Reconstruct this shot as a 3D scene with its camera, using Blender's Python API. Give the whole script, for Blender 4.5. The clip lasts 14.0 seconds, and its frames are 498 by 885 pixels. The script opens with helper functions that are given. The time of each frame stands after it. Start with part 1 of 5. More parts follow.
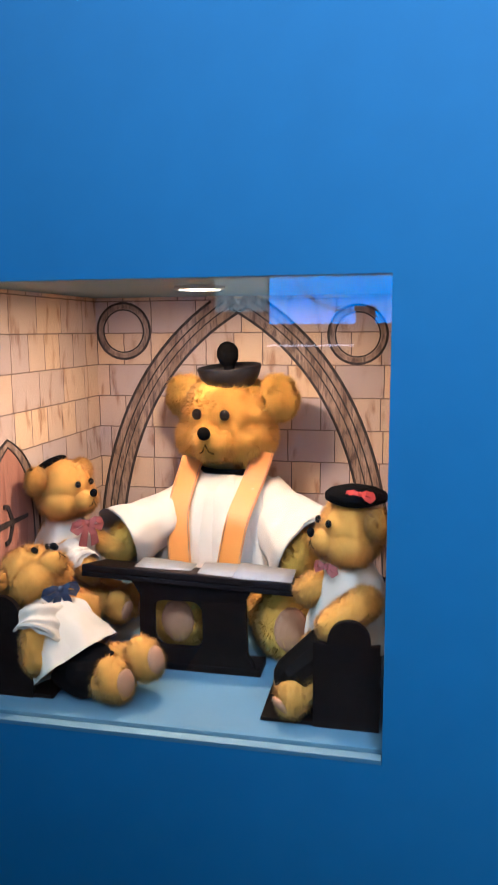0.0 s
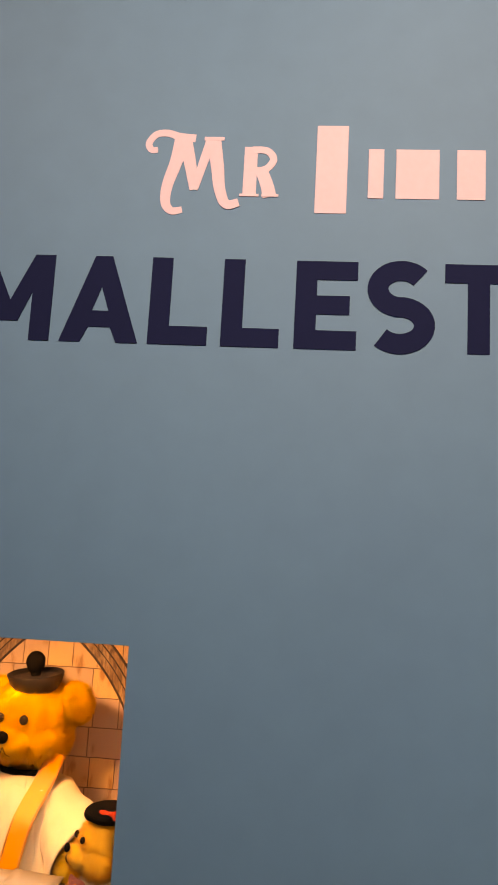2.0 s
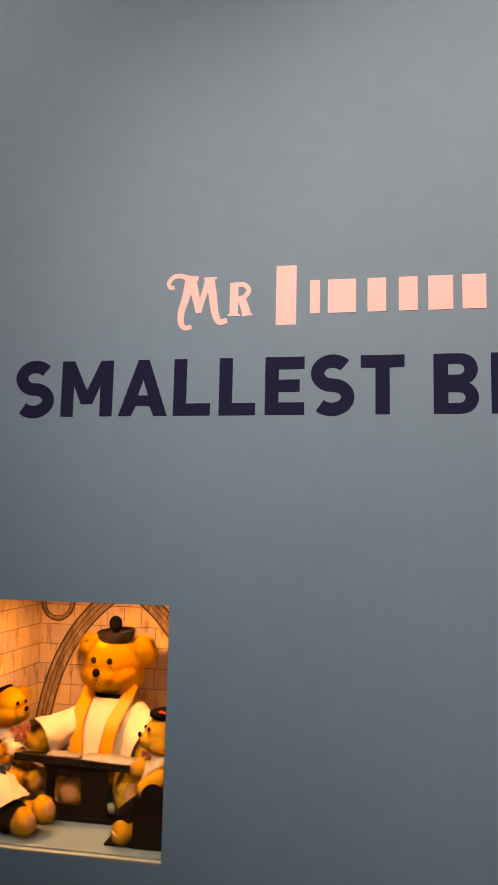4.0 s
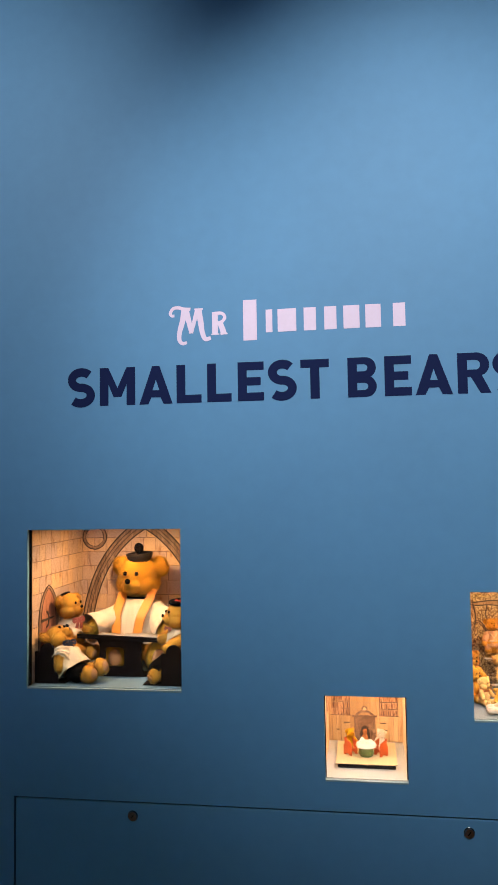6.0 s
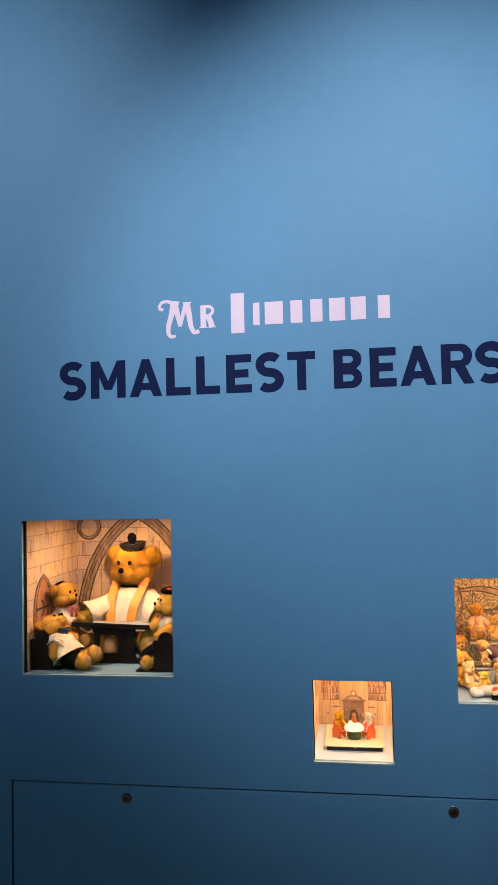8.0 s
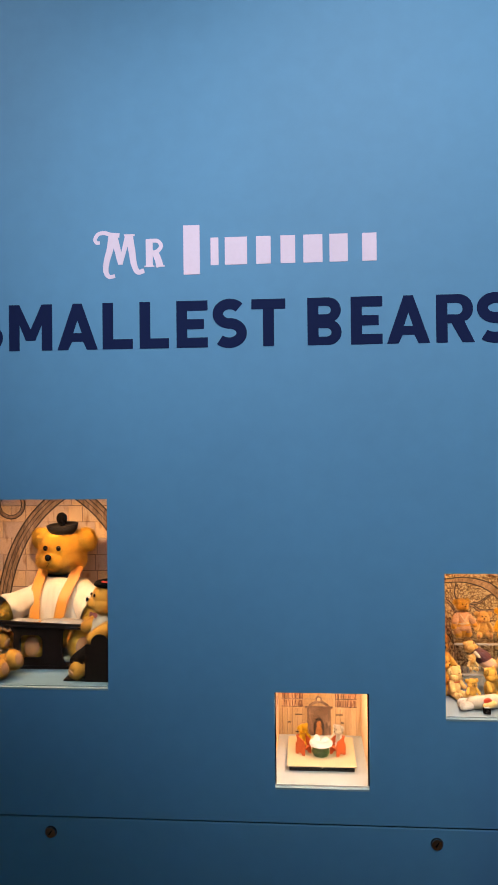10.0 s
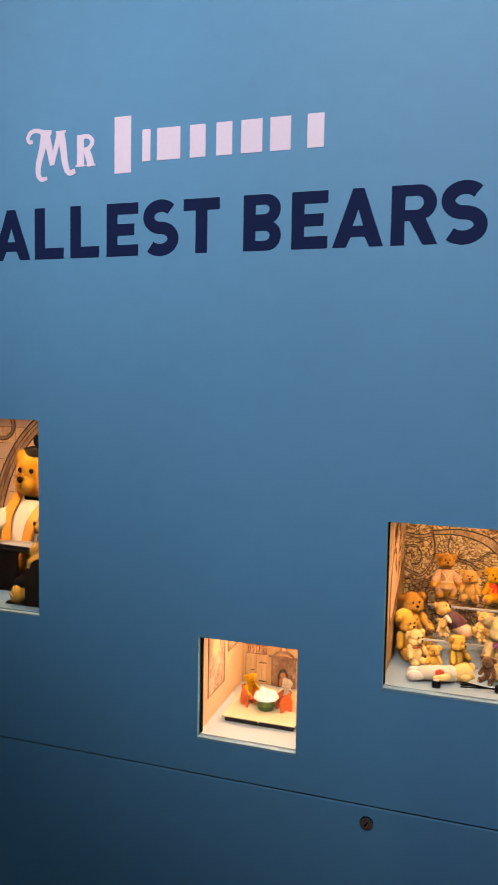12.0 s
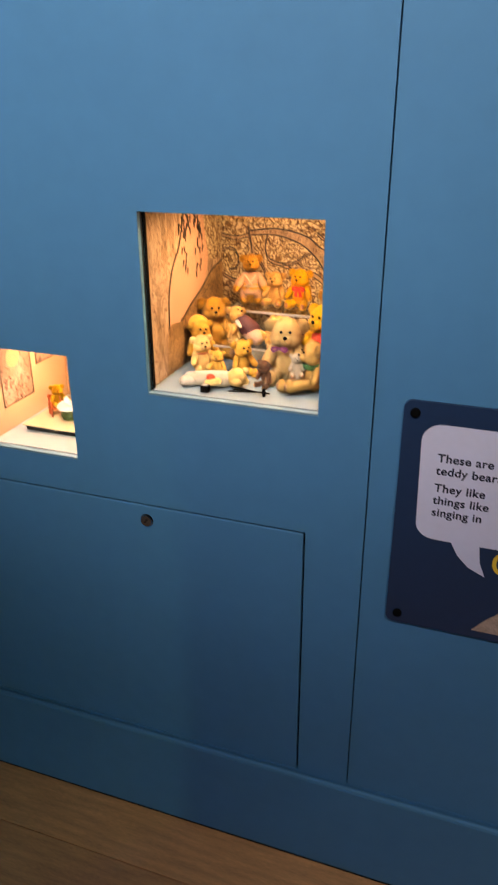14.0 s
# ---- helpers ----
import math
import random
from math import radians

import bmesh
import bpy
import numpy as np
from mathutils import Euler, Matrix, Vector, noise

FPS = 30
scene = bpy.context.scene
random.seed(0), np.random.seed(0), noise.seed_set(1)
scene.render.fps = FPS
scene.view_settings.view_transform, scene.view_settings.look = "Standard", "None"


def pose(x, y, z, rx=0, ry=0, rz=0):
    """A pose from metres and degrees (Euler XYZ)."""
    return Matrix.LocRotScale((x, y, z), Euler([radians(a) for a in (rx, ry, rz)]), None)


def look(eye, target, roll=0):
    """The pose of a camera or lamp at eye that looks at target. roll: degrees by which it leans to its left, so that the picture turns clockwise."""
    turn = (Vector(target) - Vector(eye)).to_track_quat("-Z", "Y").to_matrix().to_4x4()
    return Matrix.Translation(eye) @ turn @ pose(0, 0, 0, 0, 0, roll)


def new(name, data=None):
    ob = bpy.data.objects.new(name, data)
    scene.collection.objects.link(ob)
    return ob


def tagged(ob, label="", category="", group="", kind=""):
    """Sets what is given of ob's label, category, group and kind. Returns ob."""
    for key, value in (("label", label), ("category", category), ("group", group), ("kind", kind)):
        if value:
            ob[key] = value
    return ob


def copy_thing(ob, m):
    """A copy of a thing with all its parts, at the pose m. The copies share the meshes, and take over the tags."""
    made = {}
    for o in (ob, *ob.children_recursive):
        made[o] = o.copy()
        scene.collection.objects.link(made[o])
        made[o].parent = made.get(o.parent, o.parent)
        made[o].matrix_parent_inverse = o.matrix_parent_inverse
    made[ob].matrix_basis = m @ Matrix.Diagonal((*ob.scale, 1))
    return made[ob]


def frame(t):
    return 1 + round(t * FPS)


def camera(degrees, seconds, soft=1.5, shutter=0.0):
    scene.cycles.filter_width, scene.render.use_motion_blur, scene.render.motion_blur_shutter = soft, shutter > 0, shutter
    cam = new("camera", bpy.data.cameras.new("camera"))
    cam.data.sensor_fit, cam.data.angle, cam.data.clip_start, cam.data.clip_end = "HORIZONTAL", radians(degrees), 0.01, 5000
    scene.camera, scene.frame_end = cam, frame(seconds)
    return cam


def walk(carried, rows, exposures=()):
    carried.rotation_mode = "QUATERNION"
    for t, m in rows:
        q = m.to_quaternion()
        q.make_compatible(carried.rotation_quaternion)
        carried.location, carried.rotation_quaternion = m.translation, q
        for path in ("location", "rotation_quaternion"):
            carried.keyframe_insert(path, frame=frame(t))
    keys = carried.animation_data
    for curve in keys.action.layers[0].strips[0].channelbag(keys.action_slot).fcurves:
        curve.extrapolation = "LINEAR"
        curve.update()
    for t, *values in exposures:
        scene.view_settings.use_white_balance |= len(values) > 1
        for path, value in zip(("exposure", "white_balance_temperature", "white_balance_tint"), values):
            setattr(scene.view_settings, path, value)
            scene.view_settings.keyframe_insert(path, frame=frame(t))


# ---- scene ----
cam = camera(37.37, 14.0, shutter=0.12)
ROWS = [  # t, x, y, z, tilt, lean, turn
    (0.0, 0.009, -0.572, 1.404, 81.37, 0.36, 11.73),
    (0.5, 0.049, -0.601, 1.504, 86.91, -2.46, 12.05),
    (1.0, 0.114, -0.665, 1.552, 95.31, -3.66, 8.40),
    (1.5, 0.135, -0.713, 1.551, 96.14, -3.65, 7.63),
    (2.0, 0.169, -0.749, 1.544, 98.55, -3.10, 4.09),
    (2.5, 0.193, -0.806, 1.554, 98.61, -1.88, 0.86),
    (3.0, 0.324, -0.885, 1.562, 98.46, -1.97, 3.17),
    (3.5, 0.356, -0.974, 1.561, 97.88, -2.19, 8.16),
    (4.0, 0.335, -1.178, 1.564, 97.09, -1.20, 9.95),
    (4.2, 0.345, -1.286, 1.561, 95.78, 0.20, 11.52),
    (6.5, 0.467, -1.815, 1.531, 93.75, 0.98, 8.21),
    (7.0, 0.483, -1.826, 1.529, 93.63, 1.12, 8.71),
    (7.5, 0.482, -1.832, 1.531, 93.38, 1.22, 8.82),
    (9.8, 0.426, -1.545, 1.556, 90.49, 0.93, 5.35),
    (10.0, 0.416, -1.505, 1.556, 90.20, 0.55, 4.48),
    (10.5, 0.534, -1.460, 1.545, 90.12, 0.67, 3.52),
    (11.0, 0.706, -1.433, 1.545, 90.29, -1.30, 6.20),
    (11.5, 0.836, -1.373, 1.535, 87.57, -1.23, 10.55),
    (12.0, 0.838, -1.258, 1.524, 85.48, -1.04, 17.74),
    (12.5, 0.851, -1.170, 1.526, 83.58, -1.65, 27.52),
    (13.0, 0.970, -1.156, 1.509, 82.18, -1.53, 28.77),
    (13.5, 1.107, -1.130, 1.498, 76.84, 1.65, 22.52),
    (14.0, 1.236, -1.032, 1.440, 65.34, 0.21, 19.54),
]
walk(cam, [(t, pose(x, y, z, a, b, c)) for t, x, y, z, a, b, c in ROWS],
     exposures=[(0.0, -0.02, 4600, 10), (0.3, -0.10, 4750, 12), (0.6, -0.20, 5050, 13), (1.0, -0.08, 7600, 17), (1.5, -0.10, 13000, 30), (3.0, -0.18, 26000, 46), (4.0, -0.15, 26000, 46),
                (4.2, -0.05, 15000, 38), (5.4, -0.1, 7500, 17), (6.5, -0.1, 7400, 19), (8.0, -0.1, 7300, 18), (10.5, -0.2, 7100, 15), (11.5, -0.16, 7000, 14), (12.5, -0.22, 8600, 22), (13.0, -0.18, 9000, 24), (13.5, -0.05, 8200, 20), (14.0, 0.08, 7600, 18)])

# ---------------------------------------------------------------- world and lights
world = bpy.data.worlds.new("world")
scene.world = world
world.use_nodes = True
world.node_tree.nodes["Background"].inputs[0].default_value = (0.5, 0.6, 0.7, 1)
world.node_tree.nodes["Background"].inputs[1].default_value = 0.012


def lamp(name, kind, m, energy, color, **settings):
    data = bpy.data.lights.new(name, kind)
    data.energy, data.color = energy, color
    if kind == "SPOT":
        data.spot_size, data.spot_blend = settings["size"], settings["blend"]
        data.shadow_soft_size = settings["soft"]
    elif kind == "AREA":
        data.shape, data.size = "DISK", settings["size"]
    ob = new(name, data)
    ob.matrix_world = m
    return ob


COOL = (0.86, 0.95, 1.0)
WARM = (1.0, 0.62, 0.31)
lamp("spot_left", "SPOT", look((-0.80, -1.9, 3.15), (-0.68, 0, 2.24)), 180, COOL, size=radians(57), blend=0.9, soft=0.04)
lamp("spot_right", "SPOT", look((0.67, -2.1, 3.15), (0.65, 0, 1.94)), 375, COOL, size=radians(50), blend=0.95, soft=0.04)
# Fill spot without a known source, added to brighten the lower right wall.
lamp("spot_far", "SPOT", look((2.1, -1.8, 3.15), (2.0, 0, 0.40)), 150, COOL, size=radians(60), blend=1.0, soft=0.04)
# Dim fill without a known source, added as the room's ambient light.
lamp("room_light", "AREA", look((0.3, -2.2, 3.2), (0.3, -2.2, 0)), 4.2, (1.0, 0.92, 0.8), size=1.2)
# Unseen greenish lamp, added to light the low wall up to the block's edge.
lamp("spot_low", "SPOT", look((-1.8, -2.6, 1.7), (0.45, 0, 0.35)), 42, (0.66, 1.0, 0.66), size=radians(40), blend=1.0, soft=0.004)
lamp("led_large_case", "AREA", pose(-0.195, 0.165, 1.4455), 2.45, WARM, size=0.042)
lamp("led_small_case", "AREA", pose(0.440, 0.135, 1.0490), 1.25, (1.0, 0.70, 0.44), size=0.022)
lamp("led_tree_case", "AREA", pose(0.840, 0.150, 1.2930), 2.0, (1.0, 0.64, 0.33), size=0.030)


# ---------------------------------------------------------------- materials
def material(name, color, rough=0.6, vary=0.12, scale=40.0, bump=0.0, fine=0.0, metal=0.0, sheen=0.0, spread=0.0, stretch=(1, 1, 1), spec=0.5, strands=0.0):
    """Noise at two scales over a base colour, and relief."""
    m = bpy.data.materials.new(name)
    m.use_nodes = True
    t = m.node_tree
    b = t.nodes["Principled BSDF"]
    b.inputs["Roughness"].default_value = rough
    b.inputs["Metallic"].default_value = metal
    b.inputs["Sheen Weight"].default_value = sheen
    b.inputs["Specular IOR Level"].default_value = spec
    geo = t.nodes.new("ShaderNodeTexCoord")
    mapping = t.nodes.new("ShaderNodeMapping")
    mapping.inputs["Scale"].default_value = stretch
    t.links.new(geo.outputs["Object"], mapping.inputs["Vector"])
    big, small = t.nodes.new("ShaderNodeTexNoise"), t.nodes.new("ShaderNodeTexNoise")
    big.inputs["Scale"].default_value, small.inputs["Scale"].default_value = scale, scale * 9
    small.inputs["Detail"].default_value = 4
    add = t.nodes.new("ShaderNodeMath")
    add.operation = "ADD"
    for n, s in ((big, 0), (small, 1)):
        t.links.new(mapping.outputs[0], n.inputs["Vector"])
        t.links.new(n.outputs["Fac"], add.inputs[s])
    span = t.nodes.new("ShaderNodeMapRange")
    span.inputs["From Min"].default_value, span.inputs["From Max"].default_value = 0.6, 1.4
    span.inputs["To Min"].default_value, span.inputs["To Max"].default_value = 1 - vary, 1 + vary
    t.links.new(add.outputs[0], span.inputs["Value"])
    hsv = t.nodes.new("ShaderNodeHueSaturation")
    hsv.inputs["Color"].default_value = (*color, 1)
    if spread:
        info = t.nodes.new("ShaderNodeObjectInfo")
        sp = t.nodes.new("ShaderNodeMapRange")
        sp.inputs["To Min"].default_value, sp.inputs["To Max"].default_value = 1 - spread, 1 + spread
        t.links.new(info.outputs["Random"], sp.inputs["Value"])
        mul = t.nodes.new("ShaderNodeMath")
        mul.operation = "MULTIPLY"
        t.links.new(span.outputs[0], mul.inputs[0])
        t.links.new(sp.outputs[0], mul.inputs[1])
        t.links.new(mul.outputs[0], hsv.inputs["Value"])
    elif strands:
        hairs = t.nodes.new("ShaderNodeNewGeometry")
        sp = t.nodes.new("ShaderNodeMapRange")
        sp.inputs["To Min"].default_value, sp.inputs["To Max"].default_value = 1 - strands, 1 + strands
        t.links.new(hairs.outputs["Random Per Island"], sp.inputs["Value"])
        mul = t.nodes.new("ShaderNodeMath")
        mul.operation = "MULTIPLY"
        t.links.new(span.outputs[0], mul.inputs[0])
        t.links.new(sp.outputs[0], mul.inputs[1])
        t.links.new(mul.outputs[0], hsv.inputs["Value"])
    else:
        t.links.new(span.outputs[0], hsv.inputs["Value"])
    t.links.new(hsv.outputs[0], b.inputs["Base Color"])
    if bump:
        bp = t.nodes.new("ShaderNodeBump")
        bp.inputs["Strength"].default_value, bp.inputs["Distance"].default_value = bump, fine or 0.001
        t.links.new(small.outputs["Fac"], bp.inputs["Height"])
        t.links.new(bp.outputs[0], b.inputs["Normal"])
    return m


WALL = material("blue_wall_paint", (0.057, 0.193, 0.348), 0.62, 0.06, 3.0, 0.12, 0.0004, spec=0.3)
ROOM = material("dark_room_paint", (0.10, 0.13, 0.17), 0.7, 0.08, 2.0)
CEIL = material("ceiling_paint", (0.05, 0.05, 0.055), 0.8, 0.08, 2.0)
DARK = material("black_gap", (0.012, 0.012, 0.014), 0.9, 0.1, 30)
NAVY = material("navy_vinyl", (0.005, 0.011, 0.048), 0.7, 0.06, 15, spec=0.05)
PINK = material("pale_pink_vinyl", (0.57, 0.47, 0.60), 0.6, 0.04, 15, spec=0.2)
PALE = material("pale_floor_card", (0.40, 0.43, 0.43), 0.6, 0.07, 25, 0.1, 0.0003)
LOCK = material("worn_lock_steel", (0.36, 0.36, 0.37), 0.2, 0.3, 300, metal=1.0)
LEDGE = material("pale_case_board", (0.125, 0.225, 0.295), 0.55, 0.08, 25, 0.1, 0.0003)
STEEL = material("brushed_steel", (0.50, 0.49, 0.47), 0.42, 0.2, 200, metal=0.7)
WOOD = material("dark_stained_wood", (0.007, 0.004, 0.003), 0.5, 0.35, 60, 0.2, 0.0004, stretch=(1, 4, 6), spec=0.06)
SLATE = material("grey_case_floor", (0.22, 0.275, 0.31), 0.6, 0.08, 25, 0.1, 0.0003)
PLANK = material("brown_floor_wood", (0.46, 0.21, 0.085), 0.4, 0.35, 9, 0.25, 0.0008, spread=0.25, stretch=(1, 9, 1))
MOHAIR = material("golden_mohair", (0.95, 0.555, 0.075), 0.8, 0.20, 60, 0.4, 0.0008, sheen=0.1, spec=0.1, strands=0.22)
COTTON = material("white_cotton", (0.56, 0.47, 0.34), 0.85, 0.06, 40, 0.35, 0.0006, sheen=0.2)
ORANGE = material("orange_satin", (0.58, 0.21, 0.015), 0.5, 0.1, 60, 0.3, 0.0005)
BLACK = material("black_felt", (0.0035, 0.0032, 0.0032), 0.9, 0.3, 150, 0.5, 0.0006, spec=0.04)
LEATHER = material("black_leather", (0.014, 0.013, 0.014), 0.4, 0.3, 120, 0.5, 0.0006, spec=0.18)
GLOSS = material("black_glass_bead", (0.008, 0.006, 0.005), 0.08, 0.05, 50)


FUR_SHADE = {}


def glass_material():
    m = bpy.data.materials.new("clear_glass")
    m.use_nodes = True
    b = m.node_tree.nodes["Principled BSDF"]
    b.inputs["Transmission Weight"].default_value = 1
    b.inputs["Roughness"].default_value = 0.0
    b.inputs["IOR"].default_value = 1.45
    return m


GLASS = glass_material()


# ---------------------------------------------------------------- mesh tools
class Shape:
    """Collects vertices and faces of one mesh."""

    def __init__(self):
        self.v, self.f, self.hair = [], [], None

    def add(self, verts, faces, m=None):
        n = len(self.v)
        self.v += [tuple(m @ Vector(p)) if m else tuple(p) for p in verts]
        self.f += [tuple(n + i for i in q) for q in faces]
        return self

    def box(self, a, b, c=0.0, m=None):
        """A box from corner a to corner b with edges cut by c."""
        x0, y0, z0 = a
        x1, y1, z1 = b
        if not c:
            v = [(x, y, z) for z in (z0, z1) for y in (y0, y1) for x in (x0, x1)]
            return self.add(v, [(0, 2, 3, 1), (4, 5, 7, 6), (0, 1, 5, 4), (2, 6, 7, 3), (0, 4, 6, 2), (1, 3, 7, 5)], m)
        bm = bmesh.new()
        bmesh.ops.create_cube(bm, size=1)
        for q in bm.verts:
            q.co = (x0 + (q.co.x + 0.5) * (x1 - x0), y0 + (q.co.y + 0.5) * (y1 - y0), z0 + (q.co.z + 0.5) * (z1 - z0))
        bmesh.ops.bevel(bm, geom=bm.edges[:], offset=c, segments=2, affect="EDGES", profile=0.5)
        bm.verts.ensure_lookup_table()
        self.add([q.co.copy() for q in bm.verts], [[q.index for q in p.verts] for p in bm.faces], m)
        bm.free()
        return self

    def ball(self, c, r, m=None, seg=20, rings=12, rough=0.0):
        v, f = [], []
        for i in range(rings + 1):
            a = math.pi * i / rings
            for j in range(seg):
                b = 2 * math.pi * j / seg
                p = Vector((math.sin(a) * math.cos(b), math.sin(a) * math.sin(b), math.cos(a)))
                k = 1 + rough * noise.noise(p * 2.5 + Vector(c) * 40)
                v.append((c[0] + p.x * r[0] * k, c[1] + p.y * r[1] * k, c[2] + p.z * r[2] * k))
        for i in range(rings):
            for j in range(seg):
                f.append((i * seg + j, (i + 1) * seg + j, (i + 1) * seg + (j + 1) % seg, i * seg + (j + 1) % seg))
        return self.add(v, f, m)

    def tube(self, pts, radii, seg=14, caps=True, flat=1.0, m=None):
        """A round tube along points; flat squashes it in its second direction."""
        pts = [Vector(p) for p in pts]
        v, f = [], []
        prev = None
        for i, p in enumerate(pts):
            d = (pts[min(i + 1, len(pts) - 1)] - pts[max(i - 1, 0)]).normalized()
            if prev is None:
                side = d.orthogonal().normalized()
            else:
                side = (prev - d * prev.dot(d)).normalized()
            prev = side
            up = d.cross(side)
            for j in range(seg):
                a = 2 * math.pi * j / seg
                v.append(p + side * math.cos(a) * radii[i] + up * math.sin(a) * radii[i] * flat)
        for i in range(len(pts) - 1):
            for j in range(seg):
                f.append((i * seg + j, i * seg + (j + 1) % seg, (i + 1) * seg + (j + 1) % seg, (i + 1) * seg + j))
        if caps:
            f.append(tuple(range(seg))[::-1])
            f.append(tuple((len(pts) - 1) * seg + j for j in range(seg)))
        return self.add(v, f, m)

    def limb(self, a, b, ra, rb, m=None, seg=14, bulge=1.0):
        """A stuffed limb with round ends."""
        a, b = Vector(a), Vector(b)
        d = (b - a).normalized()
        pts, rad = [], []
        for k in range(5):
            s = math.pi / 2 * k / 5
            pts.append(a - d * ra * math.cos(s))
            rad.append(max(ra * math.sin(s), 1e-5))
        for k in range(5):
            s = k / 4
            pts.append(a.lerp(b, s))
            rad.append((ra + (rb - ra) * s) * (1 + (bulge - 1) * math.sin(math.pi * s)))
        for k in range(5):
            s = math.pi / 2 * (k + 1) / 5
            pts.append(b + d * rb * math.sin(s))
            rad.append(max(rb * math.cos(s), 1e-5))
        return self.tube(pts, rad, seg, False, 1.0, m)

    def lathe(self, profile, c=(0, 0, 0), seg=28, m=None, squash=1.0, folds=0, depth=0.0, phase=0.0):
        """Rings of (radius, height) round a vertical axis; folds ripple them more towards the last ring."""
        v, f = [], []
        n = len(profile)
        for i, (r, z) in enumerate(profile):
            for j in range(seg):
                a = 2 * math.pi * j / seg
                k = r * (1 + depth * (i / max(n - 1, 1)) * math.sin(folds * a + phase + 0.6 * math.sin(3 * a)))
                v.append((c[0] + k * math.cos(a), c[1] + k * squash * math.sin(a), c[2] + z))
        for i in range(n - 1):
            for j in range(seg):
                f.append((i * seg + j, i * seg + (j + 1) % seg, (i + 1) * seg + (j + 1) % seg, (i + 1) * seg + j))
        return self.add(v, f, m)

    def ribbon(self, pts, widths, normal, thick, m=None):
        """A flat band along points, lying across the given normal."""
        pts, normal = [Vector(p) for p in pts], Vector(normal).normalized()
        v, f = [], []
        for i, p in enumerate(pts):
            d = pts[min(i + 1, len(pts) - 1)] - pts[max(i - 1, 0)]
            side = d.cross(normal).normalized()
            w = widths[i] if isinstance(widths, (list, tuple)) else widths
            for s in (-0.5, 0.5):
                v.append(p + side * w * s)
                v.append(p + side * w * s + normal * thick)
        for i in range(len(pts) - 1):
            a, b = 4 * i, 4 * i + 4
            f += [(a + 1, a + 3, b + 3, b + 1), (a, b, b + 2, a + 2), (a, a + 1, b + 1, b), (a + 2, b + 2, b + 3, a + 3)]
        e = 4 * (len(pts) - 1)
        f += [(0, 2, 3, 1), (e, e + 1, e + 3, e + 2)]
        return self.add(v, f, m)

    def crumple(self, amount, scale, along=(0, 0, 1)):
        """Soft creases that run along one direction."""
        d = Vector(along).normalized()
        for i, p in enumerate(self.v):
            p = Vector(p)
            q = (p - d * p.dot(d) * 0.8) * scale
            k = noise.noise(q) * 0.7 + noise.noise(p * scale * 1.6 + Vector((3, 7, 1))) * 0.4
            out = noise.noise_vector(q * 0.5).normalized() * 0.4 + Vector((0, -1, 0))
            self.v[i] = tuple(p + out * k * amount)
        return self

    def fur(self, count, length, seed=0, droop=0.3, width=0.075):
        """Thin tapering hairs spread over the faces made so far."""
        rng = np.random.default_rng(seed)
        V = np.array(self.v)
        tri = []
        for q in self.f:
            for k in range(1, len(q) - 1):
                tri.append((q[0], q[k], q[k + 1]))
        tri = np.array(tri)
        a, b, c = V[tri[:, 0]], V[tri[:, 1]], V[tri[:, 2]]
        n = np.cross(b - a, c - a)
        area = np.linalg.norm(n, axis=1)
        ok = area > 1e-12
        a, b, c, n, area = a[ok], b[ok], c[ok], n[ok] / area[ok][:, None], area[ok]
        mid = V.mean(axis=0)
        pick = rng.choice(len(a), count, p=area / area.sum())
        u, w = rng.random(count), rng.random(count)
        fl = u + w > 1
        u[fl], w[fl] = 1 - u[fl], 1 - w[fl]
        p = a[pick] + (b - a)[pick] * u[:, None] + (c - a)[pick] * w[:, None]
        nn = n[pick]
        clump = np.array([noise.noise_vector(Vector(q) * 95) for q in p])
        way = nn * 0.62 + clump * 0.55 + rng.normal(0, 0.20, (count, 3)) + np.array((0, 0, -droop))
        way /= np.linalg.norm(way, axis=1)[:, None]
        side = np.cross(way, rng.normal(0, 1, (count, 3)))
        side /= np.linalg.norm(side, axis=1)[:, None]
        ln = length * rng.uniform(0.5, 1.2, count)[:, None]
        wd = length * width
        p = p - nn * length * 0.1
        tip = p + way * ln
        base = len(self.v)
        flip = (np.cross(2 * side * wd, tip - p) * nn).sum(axis=1) < 0
        side[flip] *= -1
        lie = nn * 0.90 + way * 0.4
        lie /= np.linalg.norm(lie, axis=1)[:, None]
        self.hair = (base, np.repeat(lie, 3, axis=0))
        block = np.stack([p - side * wd, p + side * wd, tip], axis=1).reshape(-1, 3)
        self.v += [tuple(q) for q in block]
        self.f += [(base + 3 * k, base + 3 * k + 1, base + 3 * k + 2) for k in range(count)]
        return self

    def mesh(self, name, mat, smooth=True):
        me = bpy.data.meshes.new(name)
        me.from_pydata(self.v, [], self.f)
        me.materials.append(FUR_SHADE[mat.name] if self.hair else mat)
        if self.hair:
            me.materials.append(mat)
        if smooth or self.hair:
            me.shade_smooth()
        me.update()
        if self.hair:
            start, lie = self.hair
            flat = np.zeros(len(self.v) * 3, dtype=np.float32)
            me.vertex_normals.foreach_get("vector", flat)
            normals = flat.reshape(-1, 3)
            normals[start:] = lie
            first = len(self.f) - len(lie) // 3
            for p in me.polygons[first:]:
                p.material_index = 1
            me.normals_split_custom_set_from_vertices([tuple(q) for q in normals])
        return me


def part(name, shape, mat, parent=None, label="", smooth=False):
    ob = new(name, shape.mesh(name, mat, smooth))
    if parent:
        ob.parent = parent
    return tagged(ob, label)


def empty(name, m, label, category, group="", kind=""):
    ob = new(name)
    ob.empty_display_size = 0.05
    ob.matrix_world = m
    return tagged(ob, label, category, group, kind)


